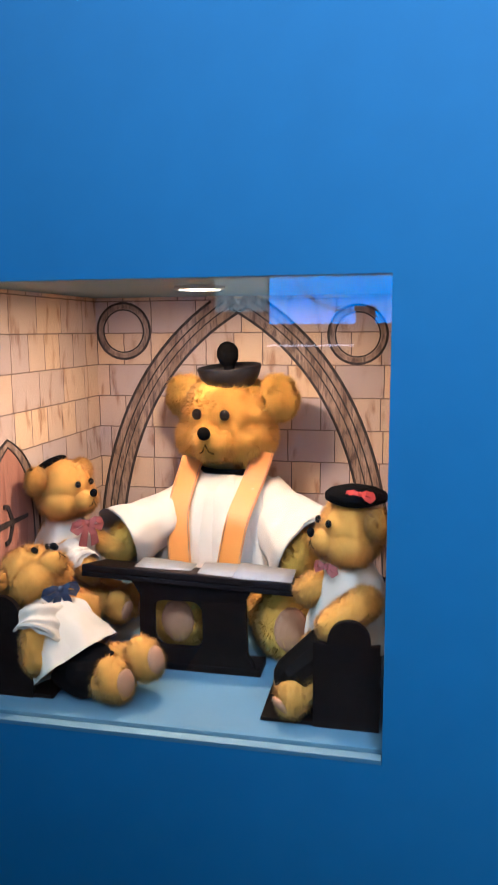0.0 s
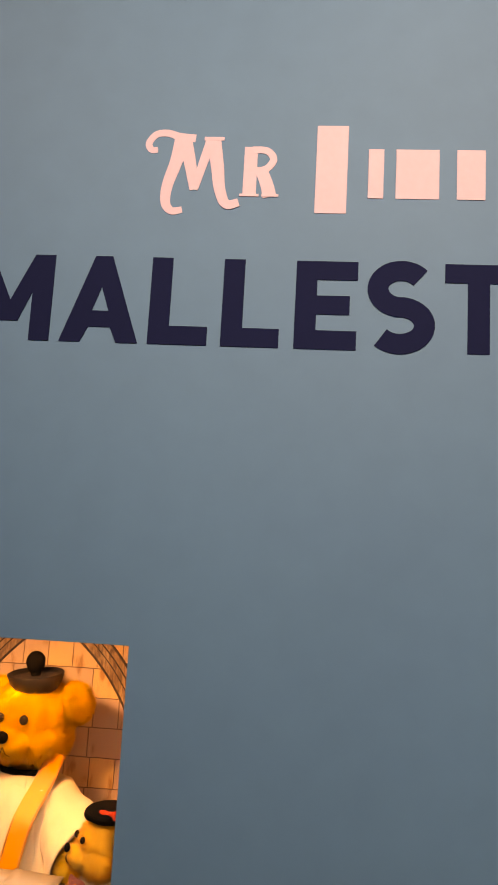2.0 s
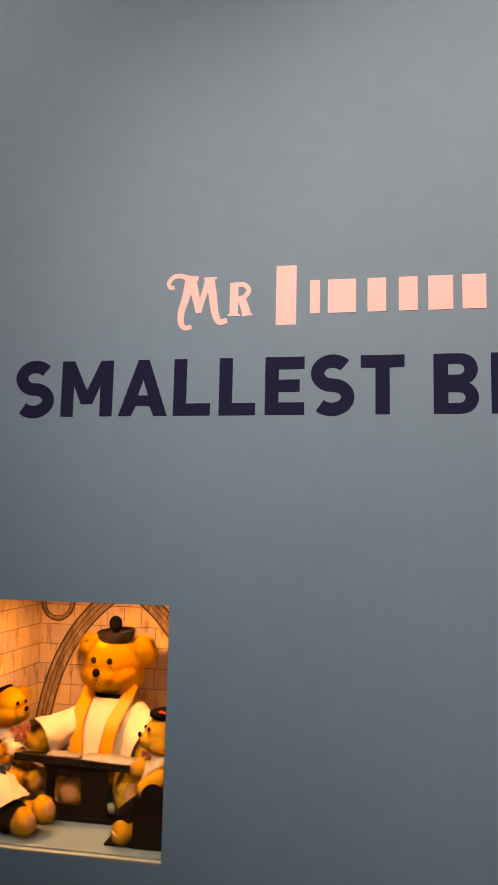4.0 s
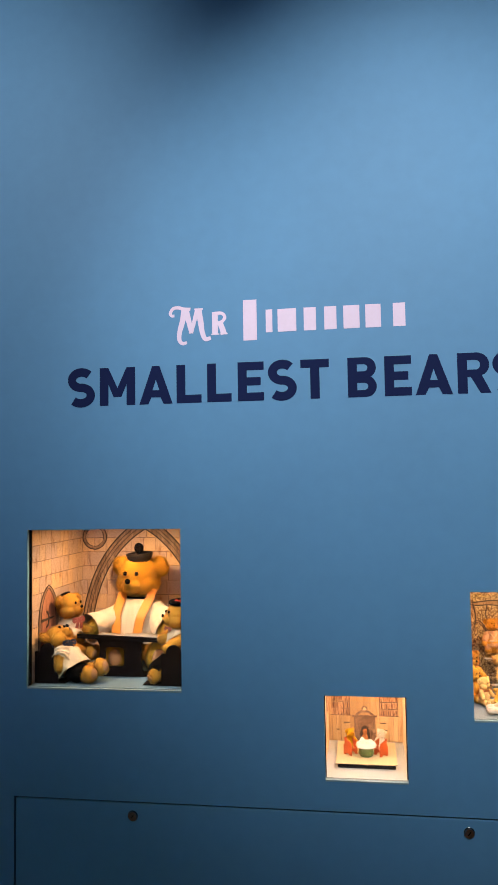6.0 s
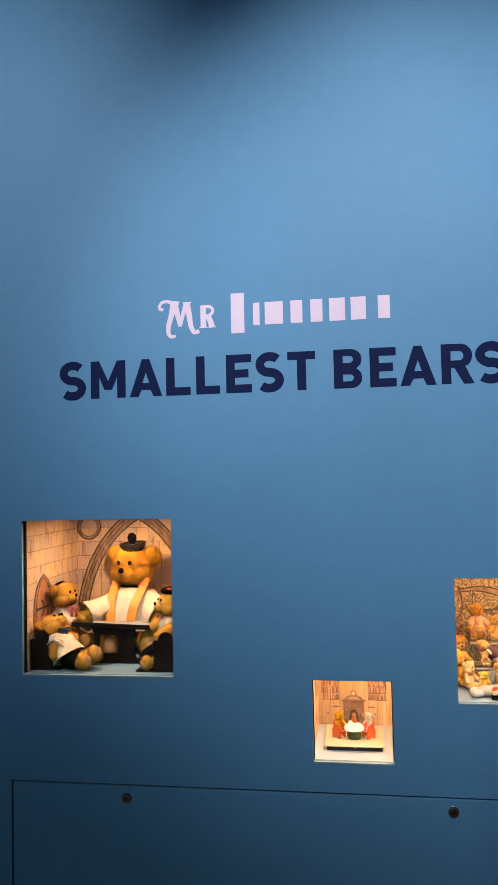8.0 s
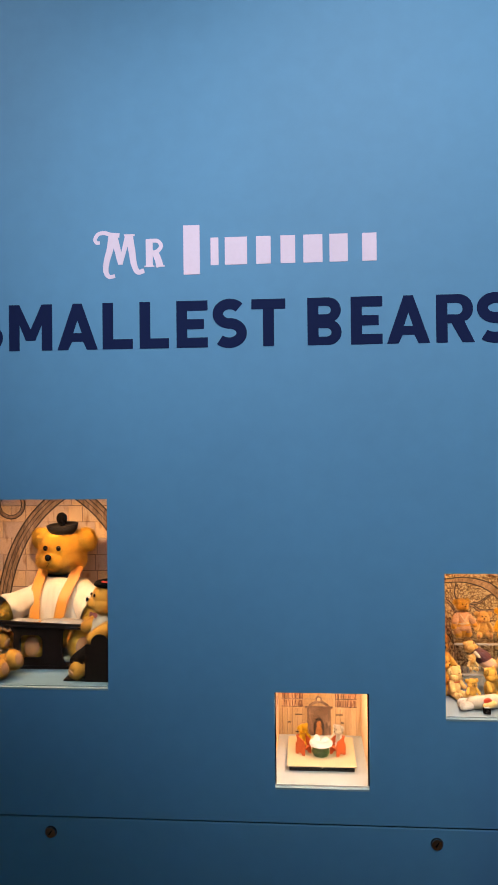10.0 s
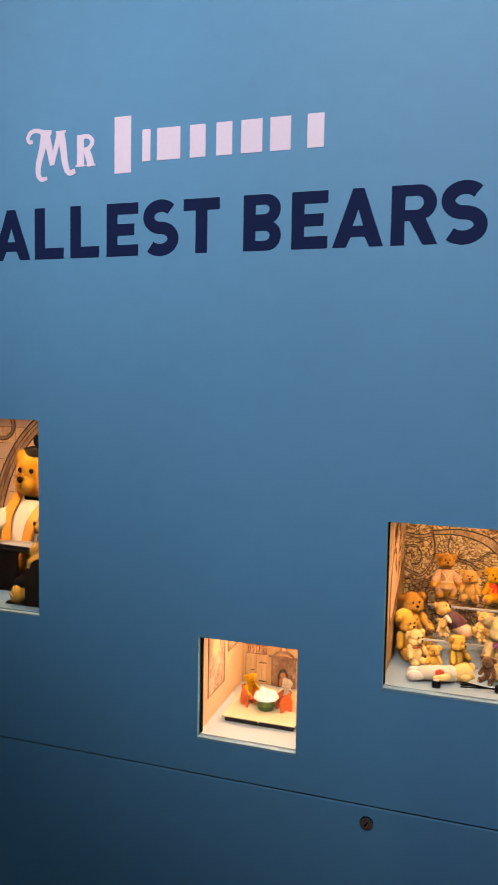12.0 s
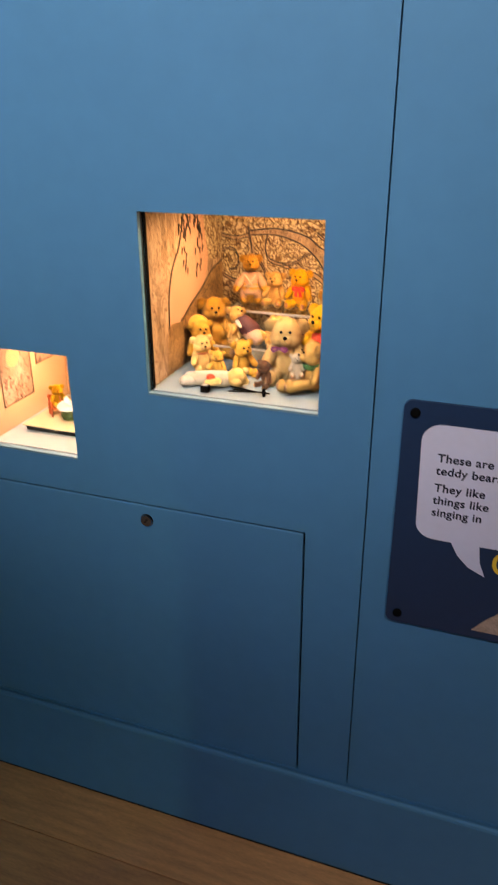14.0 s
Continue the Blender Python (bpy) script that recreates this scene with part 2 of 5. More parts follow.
def thing(name, shape, mat, label, category, group="", kind="", smooth=False):
    return tagged(part(name, shape, mat, None, "", smooth), label, category, group, kind)


# ---------------------------------------------------------------- large structure
CASES = dict(large=(-0.400, 0.0, 1.048, 1.446, 0.385), small=(0.345, 0.537, 0.852, 1.050, 0.280), tree=(0.689, 0.982, 0.998, 1.294, 0.355))
ACCESS = (-0.432, 0.968, 0.235, 0.785)
DOOR = (1.066, 1.90, 0.235, 1.566)
THICK = 0.009


def plate(x0, x1, z0, z1, holes, y0, y1):
    """An upright sheet with square holes through it."""
    s = Shape()
    xs = sorted({x0, x1, *(h[k] for h in holes for k in (0, 1))})
    zs = sorted({z0, z1, *(h[k] for h in holes for k in (2, 3))})
    xs, zs = [x for x in xs if x0 <= x <= x1], [z for z in zs if z0 <= z <= z1]
    idx = {}

    def vert(x, y, z):
        if (x, y, z) not in idx:
            idx[x, y, z] = len(s.v)
            s.v.append((x, y, z))
        return idx[x, y, z]

    def solid(i, k):
        if not (0 <= i < len(xs) - 1 and 0 <= k < len(zs) - 1):
            return False
        cx, cz = (xs[i] + xs[i + 1]) / 2, (zs[k] + zs[k + 1]) / 2
        return not any(h[0] < cx < h[1] and h[2] < cz < h[3] for h in holes)

    for i in range(len(xs) - 1):
        for k in range(len(zs) - 1):
            if not solid(i, k):
                continue
            a, b, c, d = xs[i], xs[i + 1], zs[k], zs[k + 1]
            s.f.append((vert(a, y0, c), vert(b, y0, c), vert(b, y0, d), vert(a, y0, d)))
            s.f.append((vert(a, y1, d), vert(b, y1, d), vert(b, y1, c), vert(a, y1, c)))
            if not solid(i - 1, k):
                s.f.append((vert(a, y0, d), vert(a, y1, d), vert(a, y1, c), vert(a, y0, c)))
            if not solid(i + 1, k):
                s.f.append((vert(b, y0, c), vert(b, y1, c), vert(b, y1, d), vert(b, y0, d)))
            if not solid(i, k - 1):
                s.f.append((vert(a, y0, c), vert(a, y1, c), vert(b, y1, c), vert(b, y0, c)))
            if not solid(i, k + 1):
                s.f.append((vert(a, y0, d), vert(b, y0, d), vert(b, y1, d), vert(a, y1, d)))
    return s


XL, XR, YB, TOP = -2.6, 3.0, -3.0, 3.25
holes = [c[:4] for c in CASES.values()]
thing("wall_north", plate(XL, XR, 0, TOP, holes + [ACCESS, DOOR], 0.0, THICK), WALL,
      "matt blue painted exhibition wall with square display openings", "wall", kind="structure")
# Unseen black sheet, added so that the gaps between panels read dark.
thing("wall_backing", plate(XL, XR, 0, TOP, [(c[0] - 0.001, c[1] + 0.001, c[2] - 0.0035, c[3] + 0.001) for c in CASES.values()], THICK + 0.004, THICK + 0.008), DARK,
      "black backing board behind the blue wall panels", "wall", kind="structure")
G = 0.0042
thing("access_panel", Shape().box((ACCESS[0] + G, 0.0008, ACCESS[2]), (ACCESS[1] - G, THICK, ACCESS[3] - G), 0.0016), WALL,
      "flush blue painted access panel below the display cases", "panel", kind="structure")
thing("door_1", Shape().box((DOOR[0] + 0.0022, 0.0005, DOOR[2]), (DOOR[1] - 0.0022, THICK, DOOR[3] - 0.0022), 0.0008), WALL,
      "flush blue painted service door with a thin shadow gap", "door", kind="structure")
thing("baseboard", Shape().box((XL, -0.014, 0), (XR, -0.0005, 0.232), 0.0065), WALL,
      "tall blue painted skirting board along the floor", "baseboard", kind="structure")
thing("wall_south", Shape().box((XL - 0.1, YB - 0.1, 0), (XR + 0.1, YB, TOP)), ROOM, "dark painted wall of the exhibition room", "wall", kind="structure")
# Unseen block, added to cut the low spot's light off along an upright edge.
thing("wall_pier", Shape().box((-1.41, -2.45, 0), (-0.85, -2.2, 1.62)), ROOM, "unseen dark block added to shade the right of the wall", "wall", kind="structure")
thing("wall_west", Shape().box((XL - 0.1, YB, 0), (XL, 0.6, TOP)), ROOM, "dark painted side wall of the room", "wall", kind="structure")
thing("wall_east", Shape().box((XR, YB, 0), (XR + 0.1, 0.6, TOP)), ROOM, "dark painted side wall of the room", "wall", kind="structure")
thing("wall_behind_cases", Shape().box((XL, 0.55, 0), (XR, 0.6, TOP)), ROOM, "plain wall behind the cases", "wall", kind="structure")
thing("ceiling", Shape().box((XL - 0.1, YB - 0.1, TOP), (XR + 0.1, 0.6, TOP + 0.1)), CEIL, "dark painted ceiling of the exhibition room", "ceiling", kind="structure")
floor = thing("floor", Shape().box((XL - 0.1, YB - 0.1, -0.06), (XR + 0.1, 0.6, -0.012)), DARK, "brown wooden plank floor", "floor", kind="structure")


def lock():
    root = empty("cam_lock", pose(0, 0, 0), "round steel cam lock set in the blue access panel", "lock", "cam locks on the access panel")
    part("collar", Shape().lathe([(0.0, 0.0), (0.0125, 0.0), (0.0140, -0.001), (0.0140, -0.004)][::-1], seg=24, m=pose(0, 0, 0, 90)), LOCK, root)
    s = Shape().lathe([(0.0001, 0.0022), (0.0105, 0.0020), (0.0115, 0.0002)], seg=20, m=pose(0, -0.0022, 0, 90))
    part("barrel", s, LOCK, root)
    part("keyway", Shape().box((-0.001, -0.0050, -0.005), (0.001, -0.0042, 0.005), m=pose(0, 0, 0, 0, 35)), BLACK, root)
    return root


first = lock()
first.matrix_world = pose(-0.1255, 0.0006, 0.751)
copy_thing(first, pose(0.669, 0.0006, 0.751))


# ---------------------------------------------------------------- lettering on the wall
def outline_mesh(name, outlines, depth, mat, m):
    """A flat cut shape with holes, standing off the wall by depth."""
    cu = bpy.data.curves.new(name, "CURVE")
    cu.dimensions, cu.fill_mode, cu.extrude = "2D", "BOTH", depth / 2
    for pts in outlines:
        sp = cu.splines.new("POLY")
        sp.points.add(len(pts) - 1)
        for p, q in zip(sp.points, pts):
            p.co = (q[0], q[1], 0, 1)
        sp.use_cyclic_u = True
    tmp = new(name + "_outline", cu)
    bpy.context.view_layer.update()
    me = bpy.data.meshes.new_from_object(tmp.evaluated_get(bpy.context.evaluated_depsgraph_get()))
    bpy.data.objects.remove(tmp)
    bpy.data.curves.remove(cu)
    me.transform(m)
    me.materials.clear()
    me.materials.append(mat)
    me.name = name
    return me


def arc(cx, cy, rx, ry, a0, a1, n=14):
    return [(cx + rx * math.cos(radians(a0 + (a1 - a0) * k / n)), cy + ry * math.sin(radians(a0 + (a1 - a0) * k / n))) for k in range(n + 1)]


def band(path, w):
    """The outline of a stroke of even width along a path."""
    left, right = [], []
    for i, p in enumerate(path):
        a, b = path[max(i - 1, 0)], path[min(i + 1, len(path) - 1)]
        d = math.hypot(b[0] - a[0], b[1] - a[1])
        nx, ny = -(b[1] - a[1]) / d * w / 2, (b[0] - a[0]) / d * w / 2
        left.append((p[0] + nx, p[1] + ny))
        right.append((p[0] - nx, p[1] - ny))
    return left + right[::-1]


def glyph(ch, w, h):
    """Outlines of a heavy sans capital, w wide and h high."""
    t, s = 0.0225, 0.0205
    if ch == "L":
        return [[(0, 0), (w, 0), (w, s), (t, s), (t, h), (0, h)]]
    if ch == "T":
        c = w / 2
        return [[(c - t / 2, 0), (c + t / 2, 0), (c + t / 2, h - s), (w, h - s), (w, h), (0, h), (0, h - s), (c - t / 2, h - s)]]
    if ch == "E":
        m = h / 2
        return [[(0, 0), (w, 0), (w, s), (t, s), (t, m - s / 2), (w * 0.88, m - s / 2), (w * 0.88, m + s / 2), (t, m + s / 2), (t, h - s), (w, h - s), (w, h), (0, h)]]
    if ch == "M":
        return [[(0, 0), (t, 0), (t, h * 0.56), (w * 0.39, h * 0.22), (w * 0.61, h * 0.22), (w - t, h * 0.56), (w - t, 0), (w, 0), (w, h), (w - t, h), (w / 2, h * 0.46), (t, h), (0, h)]]
    if ch == "A":
        a, b = w * 0.27, w * 0.11
        return [[(0, 0), (a, 0), (a + 0.008, 0.017), (w - a - 0.008, 0.017), (w - a, 0), (w, 0), (w / 2 + b, h), (w / 2 - b, h)],
                [(w * 0.395, 0.035), (w * 0.605, 0.035), (w / 2, h * 0.64)]]
    if ch == "B":
        s = 0.0165
        r = h * 0.265
        q = r - s
        out = [(0, 0)] + arc(w - r, r, r, r, -90, 62, 10) + arc(w - r - 0.001, h - r, r, r, -62, 90, 10) + [(0, h)]
        lo = [(t, s)] + arc(w - r - 0.004, r, q * 1.0, q * 0.95, -90, 90, 8) + [(t, r + q * 0.95)]
        lo[0] = (t, r - q * 0.95)
        hi = [(t, h - r - q * 0.95)] + arc(w - r - 0.005, h - r, q * 1.0, q * 0.95, -90, 90, 8) + [(t, h - r + q * 0.95)]
        return [out, lo, hi]
    if ch == "R":
        s = 0.0175
        r = h * 0.30
        q = r - s
        out = [(0, 0), (t, 0), (t, h - 2 * r), (w * 0.40, h - 2 * r), (w * 0.68, 0), (w, 0), (w * 0.73, h - 1.86 * r)] + arc(w - r - 0.003, h - r, r, r, -52, 90, 12) + [(0, h)]
        hi = [(t, h - r - q)] + arc(w - r - 0.005, h - r, q * 0.9, q, -90, 90, 8) + [(t, h - r + q)]
        return [out, hi]
    # S
    g = 0.0218
    ry, rx = (h - g) / 4 + 0.0006, (w - g) / 2
    path = arc(w * 0.51, h - g / 2 - ry + 0.001, rx * 0.95, ry, 38, 262, 18) + arc(w * 0.49, g / 2 + ry - 0.001, rx, ry, 82, -138, 18)
    return [band(path, g)]


ON_WALL = Matrix(((1, 0, 0, 0), (0, 0, -1, 0), (0, 1, 0, 0), (0, 0, 0, 1)))
CAP = 0.0966


def heading():
    root = empty("wall_lettering", pose(0, 0, 1.7582), "large navy capital letters reading SMALLEST BEARS on the blue wall", "lettering")
    starts = [(-0.2935, 0.0750), (-0.2060, 0.0930), (-0.102, 0.086), (-0.0055, 0.0637), (0.0728, 0.0615), (0.1502, 0.0650), (0.2235, 0.0735), (0.3058, 0.0695)]
    starts += [(0.4200, 0.0690), (0.5077, 0.0636), (0.5800, 0.0858), (0.6779, 0.0760), (0.7560, 0.0762)]
    for ch, (x, w) in zip("SMALLEST" + "BEARS", starts):
        h, dz = (CAP + 0.003, -0.0015) if ch == "S" else (CAP, 0)
        me = outline_mesh("letter", glyph(ch, w, h), 0.0008, NAVY, pose(x, -0.0006, dz) @ ON_WALL)
        ob = new("letter", me)
        ob.parent = root


def smooth_path(pts, n=6):
    """Points along a soft curve through a few points."""
    p = [pts[0], *pts, pts[-1]]
    out = []
    for i in range(1, len(p) - 2):
        for k in range(n):
            t = k / n
            a, b, c, d = (Vector(q) for q in p[i - 1:i + 3])
            out.append(0.5 * (2 * b + (c - a) * t + (2 * a - 5 * b + 4 * c - d) * t * t + (3 * b - a - 3 * c + d) * t ** 3))
    return out + [Vector(pts[-1])]


def stroke(s, pts, w0, w1, lift):
    path = smooth_path([(x, 0.0, z) for x, z in pts])
    n = len(path)
    widths = [w0 + (w1 - w0) * k / (n - 1) for k in range(n)]
    s.ribbon([p + Vector((0, -0.0002, 0)) for p in path], widths, (0, -1, 0), 0.0004 + lift * 0.00012)


def title_line():
    z = 1.9270
    root = empty("wall_title", pose(0, 0, z), "pale pink decorative title line above the navy heading", "lettering")
    m = Shape()
    stroke(m, [(-0.0095, 0.0535), (-0.0165, 0.0535), (-0.0200, 0.0610), (-0.0125, 0.0715), (0.0, 0.0735), (0.014, 0.0695), (0.032, 0.0675)], 0.007, 0.009, 0)
    stroke(m, [(0.017, 0.069), (0.012, 0.040), (0.004, 0.012), (0.003, -0.008), (0.010, -0.018), (0.022, -0.0165)], 0.016, 0.007, 1)
    stroke(m, [(0.019, 0.068), (0.027, 0.040), (0.034, 0.007)], 0.017, 0.010, 2)
    stroke(m, [(0.034, 0.007), (0.042, 0.038), (0.050, 0.066)], 0.008, 0.012, 3)
    stroke(m, [(0.052, 0.068), (0.058, 0.035), (0.062, 0.008), (0.070, -0.0095), (0.0835, -0.007)], 0.016, 0.009, 4)
    stroke(m, [(0.042, 0.0672), (0.064, 0.0672)], 0.004, 0.004, 5)
    part("letter", m, PINK, root)
    r = Shape()
    stroke(r, [(0.0945, 0.058), (0.0945, 0.0)], 0.0145, 0.0145, 0)
    stroke(r, [(0.096, 0.0545), (0.112, 0.0535), (0.1195, 0.0435), (0.112, 0.0325), (0.098, 0.0295)], 0.008, 0.008, 1)
    stroke(r, [(0.106, 0.032), (0.113, 0.015), (0.117, 0.0)], 0.013, 0.015, 2)
    stroke(r, [(0.084, 0.0015), (0.105, 0.0015)], 0.003, 0.003, 3)
    stroke(r, [(0.108, 0.0015), (0.1265, 0.0015)], 0.003, 0.003, 4)
    part("letter", r, PINK, root)
    # the word after it stands as plain bars
    spans = [(0.166, 0.034, -0.018, 0.084), (0.2225, 0.0165, 0, 0.057), (0.252, 0.046, 0, 0.057), (0.3165, 0.030, 0, 0.057), (0.3665, 0.030, 0, 0.057),
             (0.413, 0.039, 0, 0.057), (0.466, 0.037, 0, 0.057), (0.532, 0.029, 0, 0.057)]
    for x, w, z0, z1 in spans:
        part("bar", Shape().box((x, -0.0008, z0), (x + w, -0.0001, z1), 0.0003), PINK, root)


heading()
title_line()


# ---------------------------------------------------------------- notice on the service door
SIGN_BLUE = material("navy_sign_board", (0.012, 0.030, 0.075), 0.4, 0.08, 12)
BUBBLE = material("pale_print", (0.62, 0.57, 0.70), 0.5, 0.03, 12)
INK = material("dark_ink", (0.012, 0.012, 0.03), 0.6, 0.1, 60)
YELLOW_PRINT = material("yellow_print", (0.75, 0.45, 0.04), 0.5, 0.08, 30)
PHOTO = material("faded_photo_print", (0.42, 0.28, 0.22), 0.5, 0.4, 60)


def rounded(x0, x1, z0, z1, r, n=6):
    return (arc(x1 - r, z0 + r, r, r, -90, 0, n) + arc(x1 - r, z1 - r, r, r, 0, 90, n) + arc(x0 + r, z1 - r, r, r, 90, 180, n) + arc(x0 + r, z0 + r, r, r, 180, 270, n))


def notice():
    x0, z0, z1 = 1.113, 0.648, 1.046
    root = empty("notice_board", pose(x0, 0, z0), "navy notice board with a pale speech bubble, screwed to the wall", "sign")
    inv = root.matrix_world.inverted()
    on = lambda y: inv @ pose(0, y, 0) @ ON_WALL
    for name, out, depth, y, mat in (
            ("board", [rounded(x0, 1.56, z0, z1, 0.012)], 0.005, -0.003, SIGN_BLUE),
            ("speech_bubble", [arc(1.520, 0.845, 0.024, 0.024, -90, 0, 6) + arc(1.515, 0.985, 0.030, 0.028, 0, 90, 6) + arc(1.173, 0.985, 0.030, 0.028, 90, 180, 6)
                               + arc(1.177, 0.845, 0.030, 0.026, 180, 262, 6) + [(1.2035, 0.8185), (1.2150, 0.797), (1.2330, 0.779), (1.2600, 0.7660), (1.2500, 0.790), (1.2460, 0.8190)]],
             0.0008, -0.0061, BUBBLE),
            ("photo_print", [[(1.252, 0.662), (1.268, 0.682), (1.292, 0.706), (1.330, 0.712), (1.40, 0.700), (1.40, 0.662)]], 0.0008, -0.0061, PHOTO),
            ("ring_print", [arc(1.287, 0.795, 0.019, 0.022, 0, 350, 20), arc(1.287, 0.795, 0.013, 0.016, 0, 350, 20)], 0.0008, -0.0061, YELLOW_PRINT)):
        ob = new(name, outline_mesh(name, out, depth, mat, on(y)))
        ob.parent = root
    for z, words in ((0.9535, "These are"), (0.9325, "teddy bears"), (0.9035, "They like"), (0.8825, "things like"), (0.8615, "singing in")):
        cu = bpy.data.curves.new("writing", "FONT")
        cu.body, cu.size, cu.offset, cu.space_character = words, 0.0192, 0.00045, 1.05
        tmp = new("writing_source", cu)
        bpy.context.view_layer.update()
        me = bpy.data.meshes.new_from_object(tmp.evaluated_get(bpy.context.evaluated_depsgraph_get()))
        bpy.data.objects.remove(tmp)
        me.transform(inv @ pose(1.1690, -0.0068, z) @ ON_WALL)
        me.materials.clear()
        me.materials.append(INK)
        ob = new("writing", me)
        ob.parent = root
    for x, z in ((1.1300, 1.0275), (1.1320, 0.6665), (1.543, 1.0275), (1.543, 0.6665)):
        part("screw", Shape().lathe([(0.0075, 0.0), (0.0075, 0.003), (0.006, 0.0042), (0.0001, 0.0045)], seg=16, m=inv @ pose(x, -0.0056, z, 90)), BLACK, root, "black screw head")


notice()


# ---------------------------------------------------------------- printed linings
def brick_print():
    """Pale hand-drawn blocks with dark joints, as printed on the case lining."""
    m = bpy.data.materials.new("printed_stone_blocks")
    m.use_nodes = True
    t = m.node_tree
    b = t.nodes["Principled BSDF"]
    b.inputs["Roughness"].default_value = 0.6
    geo, sep, add, comb = (t.nodes.new("ShaderNode" + k) for k in ("TexCoord", "SeparateXYZ", "Math", "CombineXYZ"))
    add.operation = "ADD"
    t.links.new(geo.outputs["Object"], sep.inputs[0])
    t.links.new(sep.outputs["X"], add.inputs[0])
    t.links.new(sep.outputs["Y"], add.inputs[1])
    t.links.new(add.outputs[0], comb.inputs["X"])
    t.links.new(sep.outputs["Z"], comb.inputs["Y"])
    wob = t.nodes.new("ShaderNodeTexNoise")
    wob.inputs["Scale"].default_value = 30
    mixv = t.nodes.new("ShaderNodeVectorMath")
    mixv.operation = "MULTIPLY_ADD"
    mixv.inputs[1].default_value = (0.0015, 0.0015, 0)
    t.links.new(wob.outputs["Color"], mixv.inputs[0])
    t.links.new(comb.outputs[0], mixv.inputs[2])
    br = t.nodes.new("ShaderNodeTexBrick")
    br.inputs["Scale"].default_value = 1.0
    br.inputs["Brick Width"].default_value, br.inputs["Row Height"].default_value = 0.062, 0.0425
    br.inputs["Mortar Size"].default_value, br.inputs["Mortar Smooth"].default_value = 0.0009, 0.4
    br.inputs["Color1"].default_value, br.inputs["Color2"].default_value = (0.80, 0.57, 0.34, 1), (0.54, 0.44, 0.42, 1)
    br.inputs["Mortar"].default_value = (0.20, 0.13, 0.10, 1)
    br.squash, br.squash_frequency, br.offset = 0.62, 2, 0.42
    t.links.new(mixv.outputs[0], br.inputs["Vector"])
    stain = t.nodes.new("ShaderNodeTexNoise")
    stain.inputs["Scale"].default_value, stain.inputs["Detail"].default_value = 45, 6
    mp = t.nodes.new("ShaderNodeMapping")
    mp.inputs["Scale"].default_value = (1.6, 0.45, 1)
    t.links.new(comb.outputs[0], mp.inputs[0])
    t.links.new(mp.outputs[0], stain.inputs["Vector"])
    ramp = t.nodes.new("ShaderNodeValToRGB")
    ramp.color_ramp.elements[0].position, ramp.color_ramp.elements[0].color = 0.33, (0.62, 0.50, 0.42, 1)
    ramp.color_ramp.elements[1].position, ramp.color_ramp.elements[1].color = 0.45, (1, 1, 1, 1)
    t.links.new(stain.outputs["Fac"], ramp.inputs[0])
    mul = t.nodes.new("ShaderNodeMix")
    mul.data_type, mul.blend_type = "RGBA", "MULTIPLY"
    mul.inputs["Factor"].default_value = 1
    t.links.new(br.outputs["Color"], mul.inputs["A"])
    t.links.new(ramp.outputs["Color"], mul.inputs["B"])
    t.links.new(mul.outputs["Result"], b.inputs["Base Color"])
    return m


def etched_print(name, light, dark, scale, stretch=(1, 1, 1), twist=2.5, cut=(0.47, 0.56)):
    """Fine winding engraved lines in dark ink on a toned paper."""
    m = bpy.data.materials.new(name)
    m.use_nodes = True
    t = m.node_tree
    b = t.nodes["Principled BSDF"]
    b.inputs["Roughness"].default_value = 0.6
    geo, mp = t.nodes.new("ShaderNodeTexCoord"), t.nodes.new("ShaderNodeMapping")
    mp.inputs["Scale"].default_value = stretch
    t.links.new(geo.outputs["Object"], mp.inputs[0])
    n1, n2 = t.nodes.new("ShaderNodeTexNoise"), t.nodes.new("ShaderNodeTexNoise")
    n1.inputs["Scale"].default_value, n1.inputs["Distortion"].default_value, n1.inputs["Detail"].default_value = scale, twist, 5
    n2.inputs["Scale"].default_value = scale * 0.22
    ramp, tone = t.nodes.new("ShaderNodeValToRGB"), t.nodes.new("ShaderNodeValToRGB")
    ramp.color_ramp.elements[0].position, ramp.color_ramp.elements[1].position = cut
    ramp.color_ramp.elements[0].color, ramp.color_ramp.elements[1].color = (*dark, 1), (*light, 1)
    tone.color_ramp.elements[0].position, tone.color_ramp.elements[1].position = 0.35, 0.65
    tone.color_ramp.elements[0].color, tone.color_ramp.elements[1].color = (0.55, 0.5, 0.45, 1), (1, 1, 1, 1)
    mul = t.nodes.new("ShaderNodeMix")
    mul.data_type, mul.blend_type = "RGBA", "MULTIPLY"
    mul.inputs["Factor"].default_value = 1
    for n in (n1, n2):
        t.links.new(mp.outputs[0], n.inputs["Vector"])
    t.links.new(n1.outputs["Fac"], ramp.inputs[0])
    t.links.new(n2.outputs["Fac"], tone.inputs[0])
    t.links.new(ramp.outputs["Color"], mul.inputs["A"])
    t.links.new(tone.outputs["Color"], mul.inputs["B"])
    t.links.new(mul.outputs["Result"], b.inputs["Base Color"])
    return m


